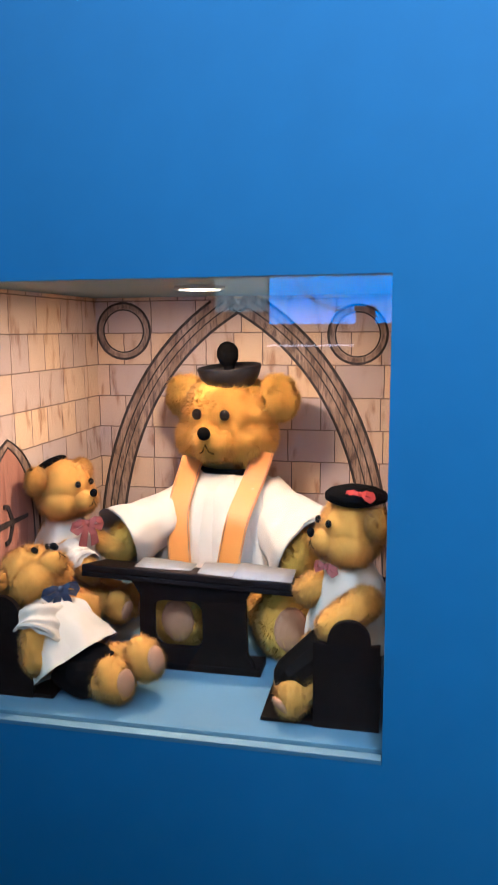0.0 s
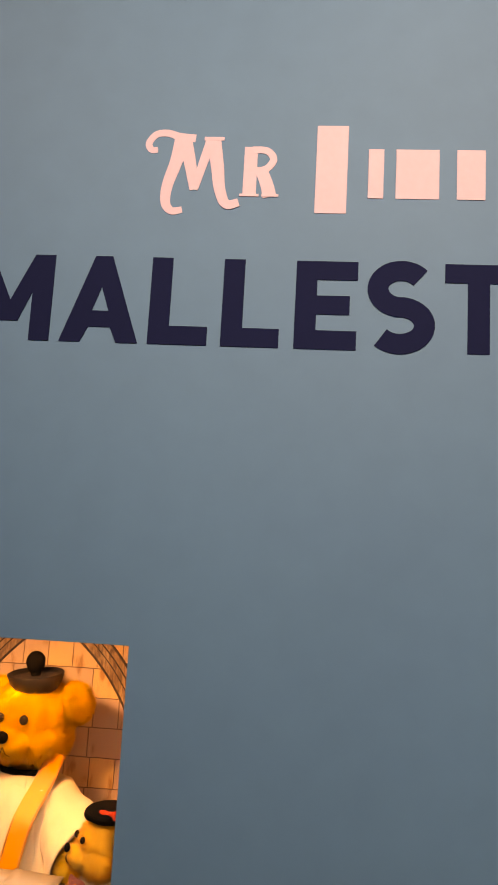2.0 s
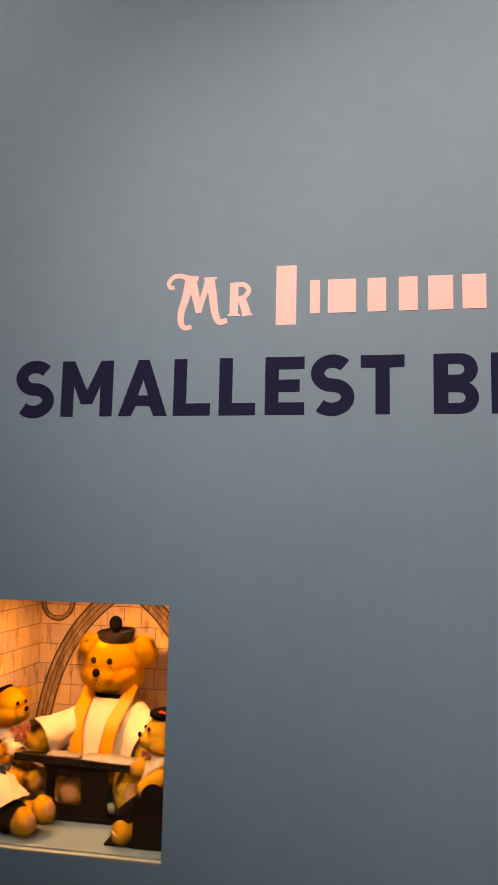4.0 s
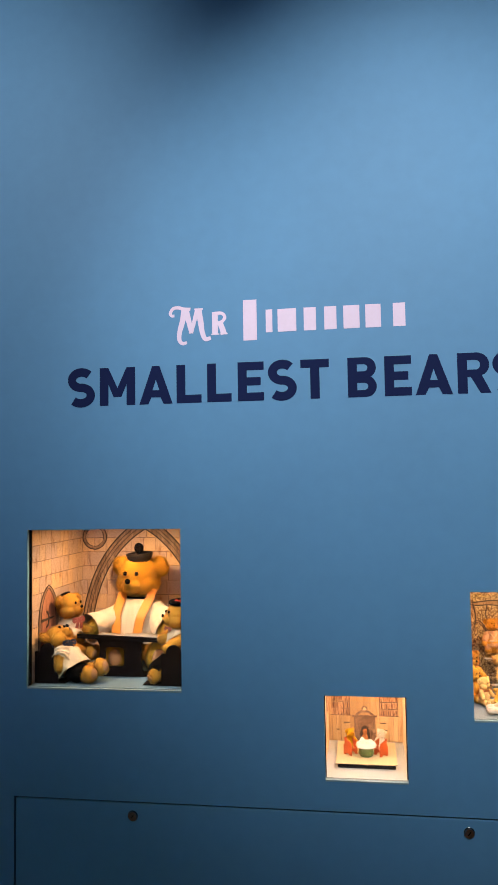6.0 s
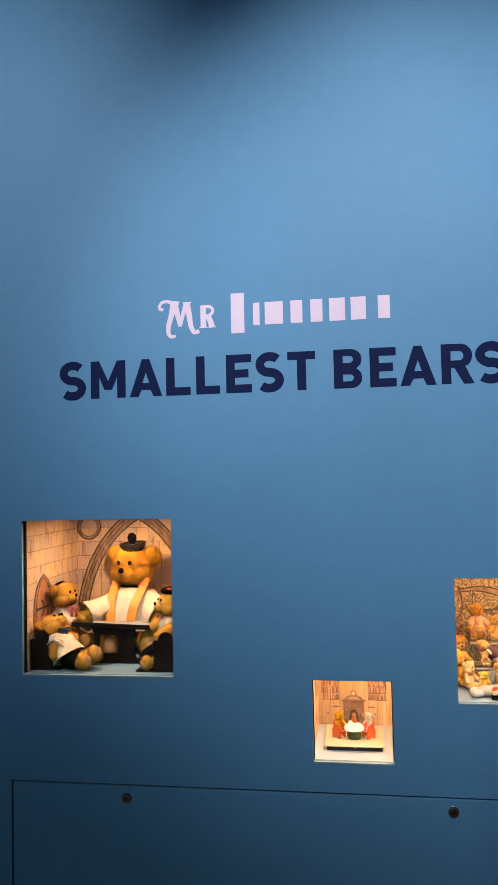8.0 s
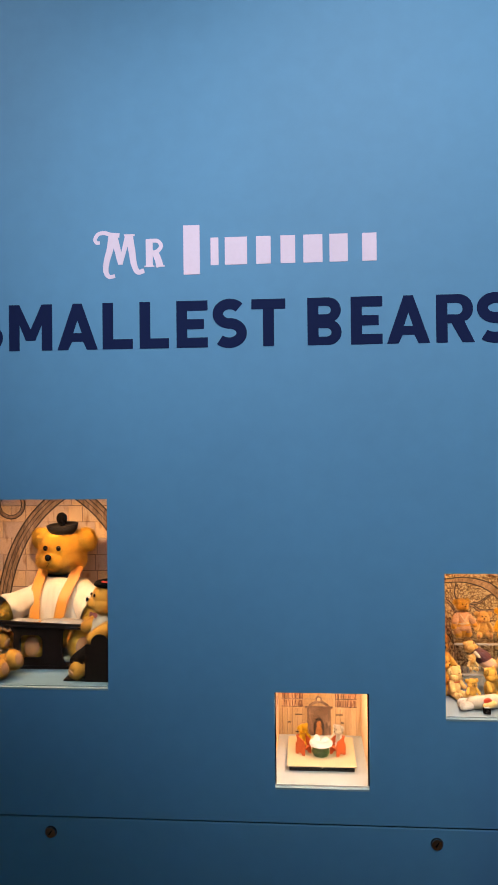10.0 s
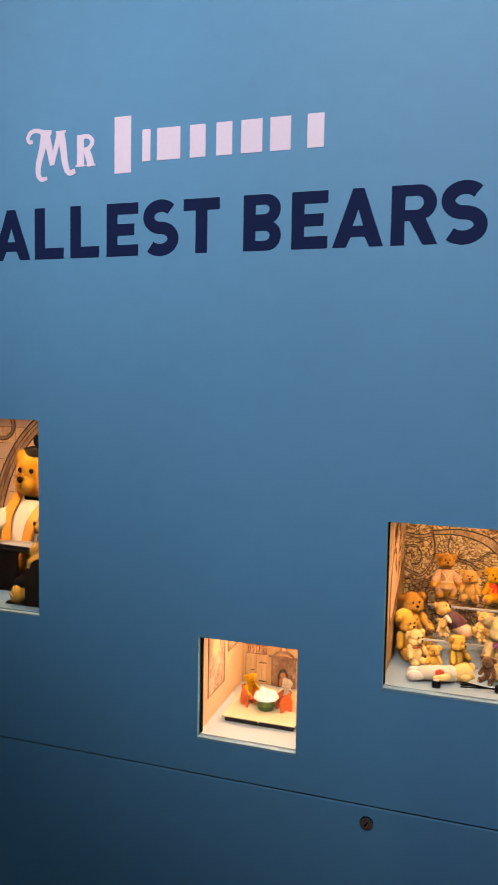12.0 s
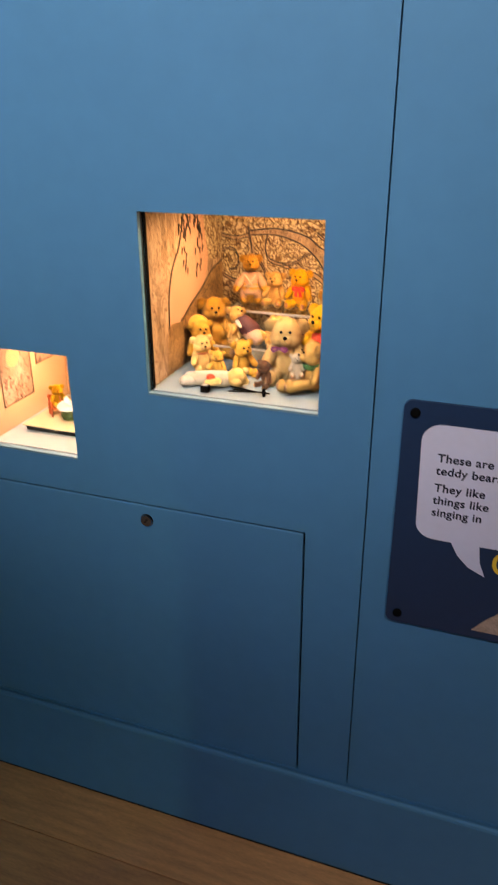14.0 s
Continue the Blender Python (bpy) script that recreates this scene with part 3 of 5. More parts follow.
def leaf_print_material():
    """Outlined leaves drawn close together in brown ink on a pale olive ground."""
    m = bpy.data.materials.new("printed_foliage")
    m.use_nodes = True
    t = m.node_tree
    b = t.nodes["Principled BSDF"]
    b.inputs["Roughness"].default_value = 0.6
    geo, warp, push = t.nodes.new("ShaderNodeTexCoord"), t.nodes.new("ShaderNodeTexNoise"), t.nodes.new("ShaderNodeVectorMath")
    warp.inputs["Scale"].default_value = 38
    push.operation = "MULTIPLY_ADD"
    push.inputs[1].default_value = (0.034, 0.034, 0.034)
    t.links.new(geo.outputs["Object"], warp.inputs["Vector"])
    t.links.new(warp.outputs["Color"], push.inputs[0])
    t.links.new(geo.outputs["Object"], push.inputs[2])
    cells, tint, veins = (t.nodes.new("ShaderNodeTex" + k) for k in ("Voronoi", "Voronoi", "Noise"))
    cells.feature = "DISTANCE_TO_EDGE"
    cells.inputs["Scale"].default_value = tint.inputs["Scale"].default_value = 104
    veins.inputs["Scale"].default_value, veins.inputs["Distortion"].default_value, veins.inputs["Detail"].default_value = 130, 1.5, 3
    for n in (cells, tint, veins):
        t.links.new(push.outputs[0], n.inputs["Vector"])
    line, marks, tone = (t.nodes.new("ShaderNodeValToRGB") for k in range(3))
    line.color_ramp.elements[0].position, line.color_ramp.elements[1].position = 0.03, 0.11
    line.color_ramp.elements[0].color, line.color_ramp.elements[1].color = (0.22, 0.13, 0.07, 1), (1, 1, 1, 1)
    marks.color_ramp.elements[0].position, marks.color_ramp.elements[1].position = 0.42, 0.49
    marks.color_ramp.elements[0].color, marks.color_ramp.elements[1].color = (0.30, 0.20, 0.11, 1), (1, 1, 1, 1)
    tone.color_ramp.elements[0].color, tone.color_ramp.elements[1].color = (0.62, 0.48, 0.26, 1), (0.92, 0.78, 0.52, 1)
    t.links.new(cells.outputs["Distance"], line.inputs[0])
    t.links.new(veins.outputs["Fac"], marks.inputs[0])
    t.links.new(tint.outputs["Color"], tone.inputs[0])
    last = tone.outputs["Color"]
    for n in (line, marks):
        mul = t.nodes.new("ShaderNodeMix")
        mul.data_type, mul.blend_type = "RGBA", "MULTIPLY"
        mul.inputs["Factor"].default_value = 1
        t.links.new(last, mul.inputs["A"])
        t.links.new(n.outputs["Color"], mul.inputs["B"])
        last = mul.outputs["Result"]
    t.links.new(last, b.inputs["Base Color"])
    return m


def glow(name, color, strength):
    m = bpy.data.materials.new(name)
    m.use_nodes = True
    b = m.node_tree.nodes["Principled BSDF"]
    b.inputs["Base Color"].default_value = (*color, 1)
    b.inputs["Emission Color"].default_value = (*color, 1)
    b.inputs["Emission Strength"].default_value = strength
    return m


LENS = glow("led_lens_light", (1.0, 0.80, 0.55), 12)
STONE = brick_print()
LEAVES = leaf_print_material()
BARK = etched_print("printed_bark", (0.66, 0.47, 0.31), (0.24, 0.14, 0.08), 120, (1.5, 1.5, 0.6), 1.6, (0.36, 0.52))
DUSK = material("printed_pink_sky", (0.66, 0.38, 0.25), 0.6, 0.12, 25)
BUSH = etched_print("printed_bush", (0.52, 0.33, 0.15), (0.12, 0.06, 0.025), 120, cut=(0.40, 0.52))
CHARCOAL = etched_print("charcoal_line", (0.10, 0.07, 0.06), (0.02, 0.015, 0.015), 300, (1, 1, 0.4), 0.5, (0.4, 0.7))
SHADED = etched_print("shaded_pencil_band", (0.50, 0.36, 0.26), (0.22, 0.15, 0.12), 160, (2, 2, 0.35), 0.4, (0.38, 0.55))
PEACH = material("peach_lining", (0.72, 0.47, 0.30), 0.6, 0.06, 20)
PINE = etched_print("printed_pine_boards", (0.80, 0.58, 0.34), (0.56, 0.34, 0.16), 60, (2.5, 2.5, 0.2), 0.5, (0.30, 0.50))
SEPIA = etched_print("sepia_print", (0.42, 0.28, 0.20), (0.14, 0.08, 0.055), 150)
BOOKS = etched_print("printed_book_spines", (0.66, 0.42, 0.26), (0.16, 0.06, 0.04), 160, (3.0, 3.0, 0.25), 0.2, (0.42, 0.55))
POSTER = etched_print("pale_poster_print", (0.66, 0.44, 0.34), (0.24, 0.12, 0.09), 70, (1, 1, 1), 2.0, (0.36, 0.50))


def bezier(a, b, c, n=24):
    return [Vector(a) * (1 - t) ** 2 + Vector(b) * 2 * t * (1 - t) + Vector(c) * t * t for t in (k / n for k in range(n + 1))]


def circle(c, r, n=40, sx=1.0):
    return [Vector((c[0] + r * sx * math.cos(2 * math.pi * k / n), c[1], c[2] + r * math.sin(2 * math.pi * k / n))) for k in range(n + 1)]


church, parlour, woods = (empty(n, pose(0, 0, 0), l, "display case", "display cases in the blue wall") for n, l in (
    ("display_case", "square glazed wall case lined with a printed stone church interior"),
    ("display_case", "small square glazed wall case lined as a panelled parlour"),
    ("display_case", "square glazed wall case lined with printed trees and foliage")))


def case(root, key, back, side, ground):
    """Box behind an opening of the wall, with its pane and sill."""
    x0, x1, z0, z1, y1 = CASES[key]
    y0, t, e = THICK + 0.0085, 0.006, 0.003
    part("back_panel", Shape().box((x0 - e - t, y1, z0 - e), (x1 + e + t, y1 + t, z1 + e)), back, root)
    for a, b in ((x0 - e - t, x0 - e), (x1 + e, x1 + e + t)):
        wide = 0.0 if key == "large" and a > x0 else 0.005
        p, q = (a, b + wide) if a < x0 else (a - wide, b)
        # Solid black put in for the dark gap before the side panel.
        part("edge_strip", Shape().box((p, y0, z0 + 0.0042), (q, y0 + 0.008, z1 + e - 0.0002)), BLACK, root, "black strip put in for the dark gap")
        part("side_panel", Shape().box((a, y0 + 0.0082, z0 + 0.0042), (b, y1 - 0.0002, z1 + e - 0.0002)), side, root)
    part("floor_panel", Shape().box((x0 - e - t, y0, z0 - e - t), (x1 + e + t, y1, z0 + 0.004)), ground, root, "pale floor board")
    part("top_panel", Shape().box((x0 - e - t, y0, z1 + e), (x1 + e + t, y1 + t, z1 + e + t)), LEDGE, root)
    pane = part("glass_pane", Shape().box((x0 - 0.003, THICK + 0.0008, z0 - 0.003), (x1 + 0.003, THICK + 0.0036, z1 + 0.003)), GLASS, root, "clear glass pane")
    pane.visible_shadow = False
    part("sill", Shape().box((x0 + 0.0003, -0.0008, z0 + 0.0002), (x1 - 0.0003, THICK, z0 + 0.0045), 0.0006), LEDGE, root, "pale painted sill strip")
    d = CASES_LED[key]
    part("led_light", Shape().lathe([(d[2], 0), (d[2], -0.003), (d[2] * 0.86, -0.004), (d[2] * 0.84, -0.002)], (d[0], d[1], z1 + e), seg=24), STEEL, root, "round recessed LED light")
    part("led_lens", Shape().lathe([(0.0001, -0.0022), (d[2] * 0.84, -0.0022), (d[2] * 0.84, -0.0005)], (d[0], d[1], z1 + e), seg=24), LENS, root, "glowing LED lens")


CASES_LED = dict(large=(-0.195, 0.165, 0.026), small=(0.44, 0.135, 0.014), tree=(0.840, 0.150, 0.020))
case(church, "large", STONE, STONE, LEDGE)
case(parlour, "small", PINE, PEACH, PALE)
case(woods, "tree", LEAVES, BARK, SLATE)

# church lining: pointed arch, rings and a side door, drawn on the blocks
BY = CASES["large"][4]
for side in (-1, 1):
    def ap(x, z):
        return (-0.204 + side * x, BY, z)
    curve = bezier(ap(0.188, 1.075), ap(0.178, 1.355), ap(-0.012, 1.452))
    part("arch_print", Shape().ribbon([p for p in curve if p.z < 1.445], 0.032, (0, -1, 0), 0.0006), SHADED, church, "hand-drawn stone arch")
    for off, w in ((0.0165, 0.0036), (0.006, 0.0020), (-0.003, 0.0016), (-0.0155, 0.0034)):
        c2 = bezier(ap(0.188 + off, 1.075), ap(0.178 + off, 1.355 + off * 0.9), ap(-0.012, 1.452 + off * 1.15))
        part("arch_line", Shape().ribbon([p for p in c2 if p.z < 1.443], w, (0, -1, 0), 0.0010), CHARCOAL, church)
for cx, cz in ((-0.3635, 1.4045), (-0.0480, 1.3985)):
    for r, w in ((0.0375, 0.0030), (0.0285, 0.0020)):
        part("ring_print", Shape().ribbon(circle((cx, BY, cz), r), w, (0, -1, 0), 0.0007), CHARCOAL, church, "drawn stone ring")
    part("ring_band", Shape().ribbon(circle((cx, BY, cz), 0.033), 0.006, (0, -1, 0), 0.0004), SHADED, church)

PINKWOOD = etched_print("printed_pink_door", (0.62, 0.30, 0.20), (0.42, 0.17, 0.11), 60, (2, 2, 0.2), 0.4, (0.30, 0.48))
LX = CASES["large"][0] - 0.003


def side_door():
    """The drawn door on the side lining: a pointed arch with strap hinges."""
    def q(y, z):
        return (LX, y, z)
    left = bezier(q(0.082, 1.195), q(0.085, 1.262), q(0.137, 1.286), 12)
    right = bezier(q(0.137, 1.286), q(0.188, 1.262), q(0.193, 1.195), 12)
    outline = [q(0.082, 1.10)] + left + right[1:] + [q(0.193, 1.10)]
    s = Shape()
    s.v += [tuple(Vector(p) + Vector((0.0006, 0, 0))) for p in outline]
    s.f.append(tuple(range(len(outline))))
    part("door_print", s, PINKWOOD, church, "pink drawn plank door")
    part("door_arch_print", Shape().ribbon(outline, 0.009, (1, 0, 0), 0.0010), SHADED, church)
    part("door_line", Shape().ribbon([(p[0], 0.137 + (p[1] - 0.137) * 1.13, p[2] + 0.004) for p in outline], 0.0022, (1, 0, 0), 0.0014), CHARCOAL, church)
    part("door_line", Shape().ribbon([(p[0], 0.137 + (p[1] - 0.137) * 0.88, p[2] - 0.004) for p in outline], 0.0018, (1, 0, 0), 0.0014), CHARCOAL, church)
    for z in (1.200, 1.125):
        h = Shape().ribbon([q(0.087, z), q(0.172, z)], [0.008, 0.004], (1, 0, 0), 0.0018)
        h.ribbon(smooth_path([q(0.122, z + 0.020), q(0.130, z + 0.018), q(0.136, z + 0.006), q(0.140, z)]), 0.005, (1, 0, 0), 0.0020)
        h.ribbon(smooth_path([q(0.122, z - 0.020), q(0.130, z - 0.018), q(0.136, z - 0.006), q(0.140, z)]), 0.005, (1, 0, 0), 0.0022)
        part("hinge_print", h, CHARCOAL, church, "black drawn strap hinge")


side_door()

def flat_shape(pts, lift):
    s = Shape()
    lift = Vector(lift)
    s.v += [tuple(Vector(p) + lift) for p in pts]
    s.f.append(tuple(range(len(pts))))
    return s


# parlour lining: mantelpiece, cupboards, bookshelves and posters
PY, PX = CASES["small"][4], CASES["small"][0] - 0.003
part("mantel_print", Shape().box((0.4120, PY - 0.002, 0.860), (0.4680, PY, 0.932), 0.0008), SEPIA, parlour, "dark brown printed mantelpiece")
part("mantel_shelf", Shape().box((0.4075, PY - 0.005, 0.932), (0.4725, PY, 0.9365), 0.001), SEPIA, parlour)
part("mantel_crest", Shape().ribbon(bezier((0.418, PY, 0.937), (0.440, PY, 0.957), (0.462, PY, 0.937)), 0.006, (0, -1, 0), 0.002), SEPIA, parlour)
part("clock_print", Shape().ribbon(circle((0.4400, PY, 0.9530), 0.0062), 0.0032, (0, -1, 0), 0.003), SEPIA, parlour, "round clock over the mantelpiece")
part("clock_face", Shape().ball((0.4400, PY - 0.0015, 0.9530), (0.0047, 0.0010, 0.0047)), PEACH, parlour)
part("hearth_dark", flat_shape([(0.4275, PY, 0.862), (0.4525, PY, 0.862)] + [tuple(p) for p in bezier((0.4525, PY, 0.885), (0.4515, PY, 0.906), (0.4400, PY, 0.910), 8)] + [tuple(p) for p in bezier((0.4400, PY, 0.910), (0.4285, PY, 0.906), (0.4275, PY, 0.885), 8)], (0, -0.0026, 0)), CHARCOAL, parlour)
part("hearth_print", Shape().ribbon([(0.4262, PY - 0.002, 0.862), *bezier((0.4262, PY - 0.002, 0.886), (0.4275, PY - 0.002, 0.908), (0.4400, PY - 0.002, 0.912), 8), *bezier((0.4400, PY - 0.002, 0.912), (0.4525, PY - 0.002, 0.908), (0.4538, PY - 0.002, 0.886), 8), (0.4538, PY - 0.002, 0.862)], 0.0022, (0, -1, 0), 0.0014), SEPIA, parlour)
part("hearth_ornament", Shape().ball((0.440, PY - 0.004, 0.894), (0.0062, 0.002, 0.007), None, 16, 10, 0.3).ball((0.440, PY - 0.004, 0.878), (0.0085, 0.002, 0.011), None, 16, 10, 0.4), material("chestnut_print", (0.42, 0.17, 0.06), 0.5, 0.5, 260), parlour)
for x0, x1 in ((0.3535, 0.4025), (0.4790, 0.5280)):
    for z0, z1 in ((0.9365, 0.9510), (0.9545, 0.9690), (0.9725, 0.9870)):
        part("book_row", Shape().box((x0, PY - 0.0012, z0), (x1, PY, z1)), BOOKS, parlour, "row of printed books")
        part("shelf_line", Shape().box((x0 - 0.001, PY - 0.0018, z0 - 0.0020), (x1 + 0.001, PY, z0 - 0.0002)), SEPIA, parlour)
    for k in range(5):
        x = x0 + k * 0.0120
        part("board_line", Shape().box((x, PY - 0.0008, 0.862), (x + 0.0007, PY, 0.930)), SEPIA, parlour)
    for z in (0.915, 0.873):
        inner = x1 - 0.0180 if x0 < 0.4 else x0 + 0.001
        part("hinge_print", Shape().box((inner, PY - 0.0016, z), (inner + 0.0160, PY, z + 0.0022)), CHARCOAL, parlour)
    part("latch_print", Shape().box((x0 + 0.012, PY - 0.0016, 0.8960), (x0 + 0.020, PY, 0.8982)), CHARCOAL, parlour)
for y0, y1, z0, z1 in ((0.062, 0.160, 0.904, 1.038), (0.178, 0.240, 0.958, 1.050)):
    part("poster", Shape().box((PX, y0, z0), (PX + 0.0008, y1, z1)), POSTER, parlour, "faded pink poster")
    for a, b, c, d in ((y0, y1, z0, z0 + 0.003), (y0, y0 + 0.003, z0, z1), (y1 - 0.003, y1, z0, z1)):
        part("poster_edge", Shape().box((PX, a, c), (PX + 0.0014, b, d)), SEPIA, parlour)
part("poster_face", Shape().ball((PX + 0.0006, 0.106, 0.996), (0.0008, 0.022, 0.021)), material("poster_yellow", (0.60, 0.40, 0.22), 0.6, 0.1, 60), parlour)

for ob in parlour.children:
    if ob.name.split(".")[0] in ("mantel_print", "mantel_shelf", "mantel_crest", "clock_print", "clock_face", "hearth_dark", "hearth_print", "hearth_ornament", "book_row", "shelf_line", "board_line", "hinge_print", "latch_print"):
        ob.matrix_world = Matrix.Translation((-0.0100, 0, 0.0)) @ Matrix.Diagonal((1.02, 1, 1, 1)) @ Matrix.Translation((0, 0, -0.011))

# woodland lining: trunks, branches, sky and bushes
TY, TXL, TXR = CASES["tree"][4], CASES["tree"][0] - 0.003, CASES["tree"][1] + 0.003


trunk = smooth_path([(x, TY, z) for x, z in ((0.898, 1.00), (0.908, 1.094), (0.904, 1.128), (0.889, 1.161), (0.864, 1.187), (0.835, 1.203), (0.792, 1.212), (0.738, 1.208))], 4)
trunk += smooth_path([(x, TY, z) for x, z in ((0.738, 1.217), (0.797, 1.224), (0.835, 1.219), (0.864, 1.210), (0.883, 1.195), (0.902, 1.187), (0.923, 1.193), (0.944, 1.210), (0.961, 1.240), (0.966, 1.297))], 4)
part("trunk_print", flat_shape(trunk + [(0.985, TY, 1.297), (0.985, TY, 1.00)], (0, -0.0006, 0)), BARK, woods, "printed tree trunk")
part("trunk_line", Shape().ribbon(trunk, 0.0026, (0, -1, 0), 0.0012), CHARCOAL, woods)
for pts, w0, w1 in (([(0.904, 1.119), (0.877, 1.140), (0.843, 1.140), (0.822, 1.153), (0.803, 1.157)], 0.011, 0.005), ([(0.803, 1.157), (0.784, 1.166), (0.777, 1.187), (0.781, 1.208)], 0.006, 0.004),
                    ([(0.803, 1.157), (0.835, 1.161), (0.860, 1.178), (0.872, 1.180)], 0.005, 0.003), ([(0.742, 1.220), (0.750, 1.178), (0.742, 1.145), (0.721, 1.119), (0.692, 1.128)], 0.010, 0.006),
                    ([(0.784, 1.119), (0.771, 1.153), (0.755, 1.166), (0.742, 1.161)], 0.009, 0.004), ([(0.683, 1.208), (0.717, 1.203), (0.742, 1.210)], 0.006, 0.008),
                    ([(0.687, 1.178), (0.708, 1.182), (0.721, 1.166), (0.717, 1.145), (0.700, 1.140)], 0.004, 0.003), ([(0.880, 1.218), (0.905, 1.203), (0.930, 1.216), (0.940, 1.245)], 0.005, 0.004)):
    path = smooth_path([(x, TY, z) for x, z in pts])
    part("branch_print", Shape().ribbon(path, [w0 + (w1 - w0) * k / (len(path) - 1) for k in range(len(path))], (0, -1, 0), 0.0012), BARK, woods)
    for off in (-0.5, 0.5):
        edge = [p + Vector((0, 0, off * (w0 + (w1 - w0) * k / (len(path) - 1)))) for k, p in enumerate(path)]
        part("branch_line", Shape().ribbon(edge, 0.0018, (0, -1, 0), 0.0016), CHARCOAL, woods)
rng = random.Random(4)
for k in range(26):
    a, d = rng.uniform(0, 6.28), rng.uniform(0.004, 0.026)
    c = (0.940 + d * math.cos(a) * 1.2, TY, 1.160 + d * math.sin(a))
    part("leaf_print", Shape().ribbon([c, (c[0] + 0.013 * math.cos(a + 0.6), TY, c[2] + 0.010 * math.sin(a + 0.6))], [0.0040, 0.001], (0, -1, 0), 0.0014), BUSH, woods)
for k in range(34):
    c = (TXR - 0.0002, rng.uniform(0.05, 0.33), rng.uniform(1.04, 1.285))
    part("bark_mark", Shape().ribbon([c, (c[0], c[1] + rng.uniform(-0.006, 0.006), c[2] - rng.uniform(0.012, 0.035))], [0.004, 0.001], (-1, 0, 0), 0.0008), rng.choice((DUSK, DUSK, BUSH)), woods)
def on_side(pts):
    return [tuple(p) for p in smooth_path([(TXL, y, z) for y, z in pts], 4)]


sky = on_side(((0.100, 1.085), (0.104, 1.140), (0.122, 1.185), (0.150, 1.215), (0.172, 1.260), (0.180, 1.297))) + on_side(((0.262, 1.297), (0.266, 1.235), (0.280, 1.190), (0.272, 1.150), (0.245, 1.128), (0.200, 1.112), (0.150, 1.090)))
part("sky_print", flat_shape(sky[::-1], (0.0006, 0, 0)), DUSK, woods, "printed pink evening sky")
bush = on_side(((0.085, 1.003), (0.100, 1.085), (0.150, 1.086), (0.200, 1.108), (0.250, 1.126), (0.300, 1.150), (0.354, 1.160)))
part("bush_print", flat_shape((bush + [(TXL, 0.354, 1.003)])[::-1], (0.0008, 0, 0)), BUSH, woods, "printed dark bushes")
part("bush_line", Shape().ribbon(bush[8:], 0.003, (1, 0, 0), 0.0012), CHARCOAL, woods)
leafage = on_side(((0.262, 1.297), (0.266, 1.235), (0.280, 1.190), (0.300, 1.170), (0.354, 1.165)))
part("foliage_print", flat_shape((leafage + [(TXL, 0.354, 1.297)])[::-1], (0.0008, 0, 0)), LEAVES, woods)
part("trunk_line", Shape().ribbon(sky[:20], 0.003, (1, 0, 0), 0.0012), CHARCOAL, woods)
for y, z, n in ((0.165, 1.245, 8), (0.190, 1.262, 14), (0.225, 1.258, 16), (0.245, 1.225, 10), (0.180, 1.195, 7), (0.235, 1.180, 5)):
    for k in range(n):
        yy, zz = y + rng.uniform(-0.014, 0.014), z + rng.uniform(-0.024, 0.024)
        part("leaf_print", Shape().ribbon([(TXL, yy, zz), (TXL, yy + rng.uniform(-0.006, 0.006), zz - 0.012)], [0.0055, 0.002], (1, 0, 0), 0.0014), CHARCOAL, woods)


# ---------------------------------------------------------------- teddy bears
def fur_kind(name, color, vary=0.25):
    return material(name, color, 0.8, vary + 0.1, 130, 0.6, 0.0012, sheen=0.15, spec=0.2, strands=0.34)


FUR = dict(gold=MOHAIR, ochre=fur_kind("ochre_plush", (0.66, 0.325, 0.04)), tan=fur_kind("tan_plush", (0.64, 0.36, 0.10)), brown=fur_kind("brown_plush", (0.64, 0.32, 0.045)), cream=fur_kind("cream_plush", (0.68, 0.42, 0.14)),
           yellow=fur_kind("yellow_plush", (0.84, 0.47, 0.012)), pale=fur_kind("pale_cream_plush", (0.76, 0.50, 0.20)), honey=fur_kind("honey_plush", (0.66, 0.34, 0.04)),
           chestnut=fur_kind("dark_chestnut_resin", (0.12, 0.045, 0.018)), snow=fur_kind("snow_white_plush", (0.78, 0.72, 0.62)), white=fur_kind("white_plush", (0.54, 0.43, 0.33)))
# Each coat's skin is coloured darker, putting the shade between hairs into it.
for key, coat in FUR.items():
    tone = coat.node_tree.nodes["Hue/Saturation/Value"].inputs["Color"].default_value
    FUR_SHADE[coat.name] = material(coat.name + "_backing", (tone[0] * 0.92, tone[1] * 0.88, tone[2] * 0.80), 0.9, 0.2, 90)
PAD = material("tan_felt_pad", (0.46, 0.22, 0.10), 0.85, 0.15, 120, 0.3, 0.0004)


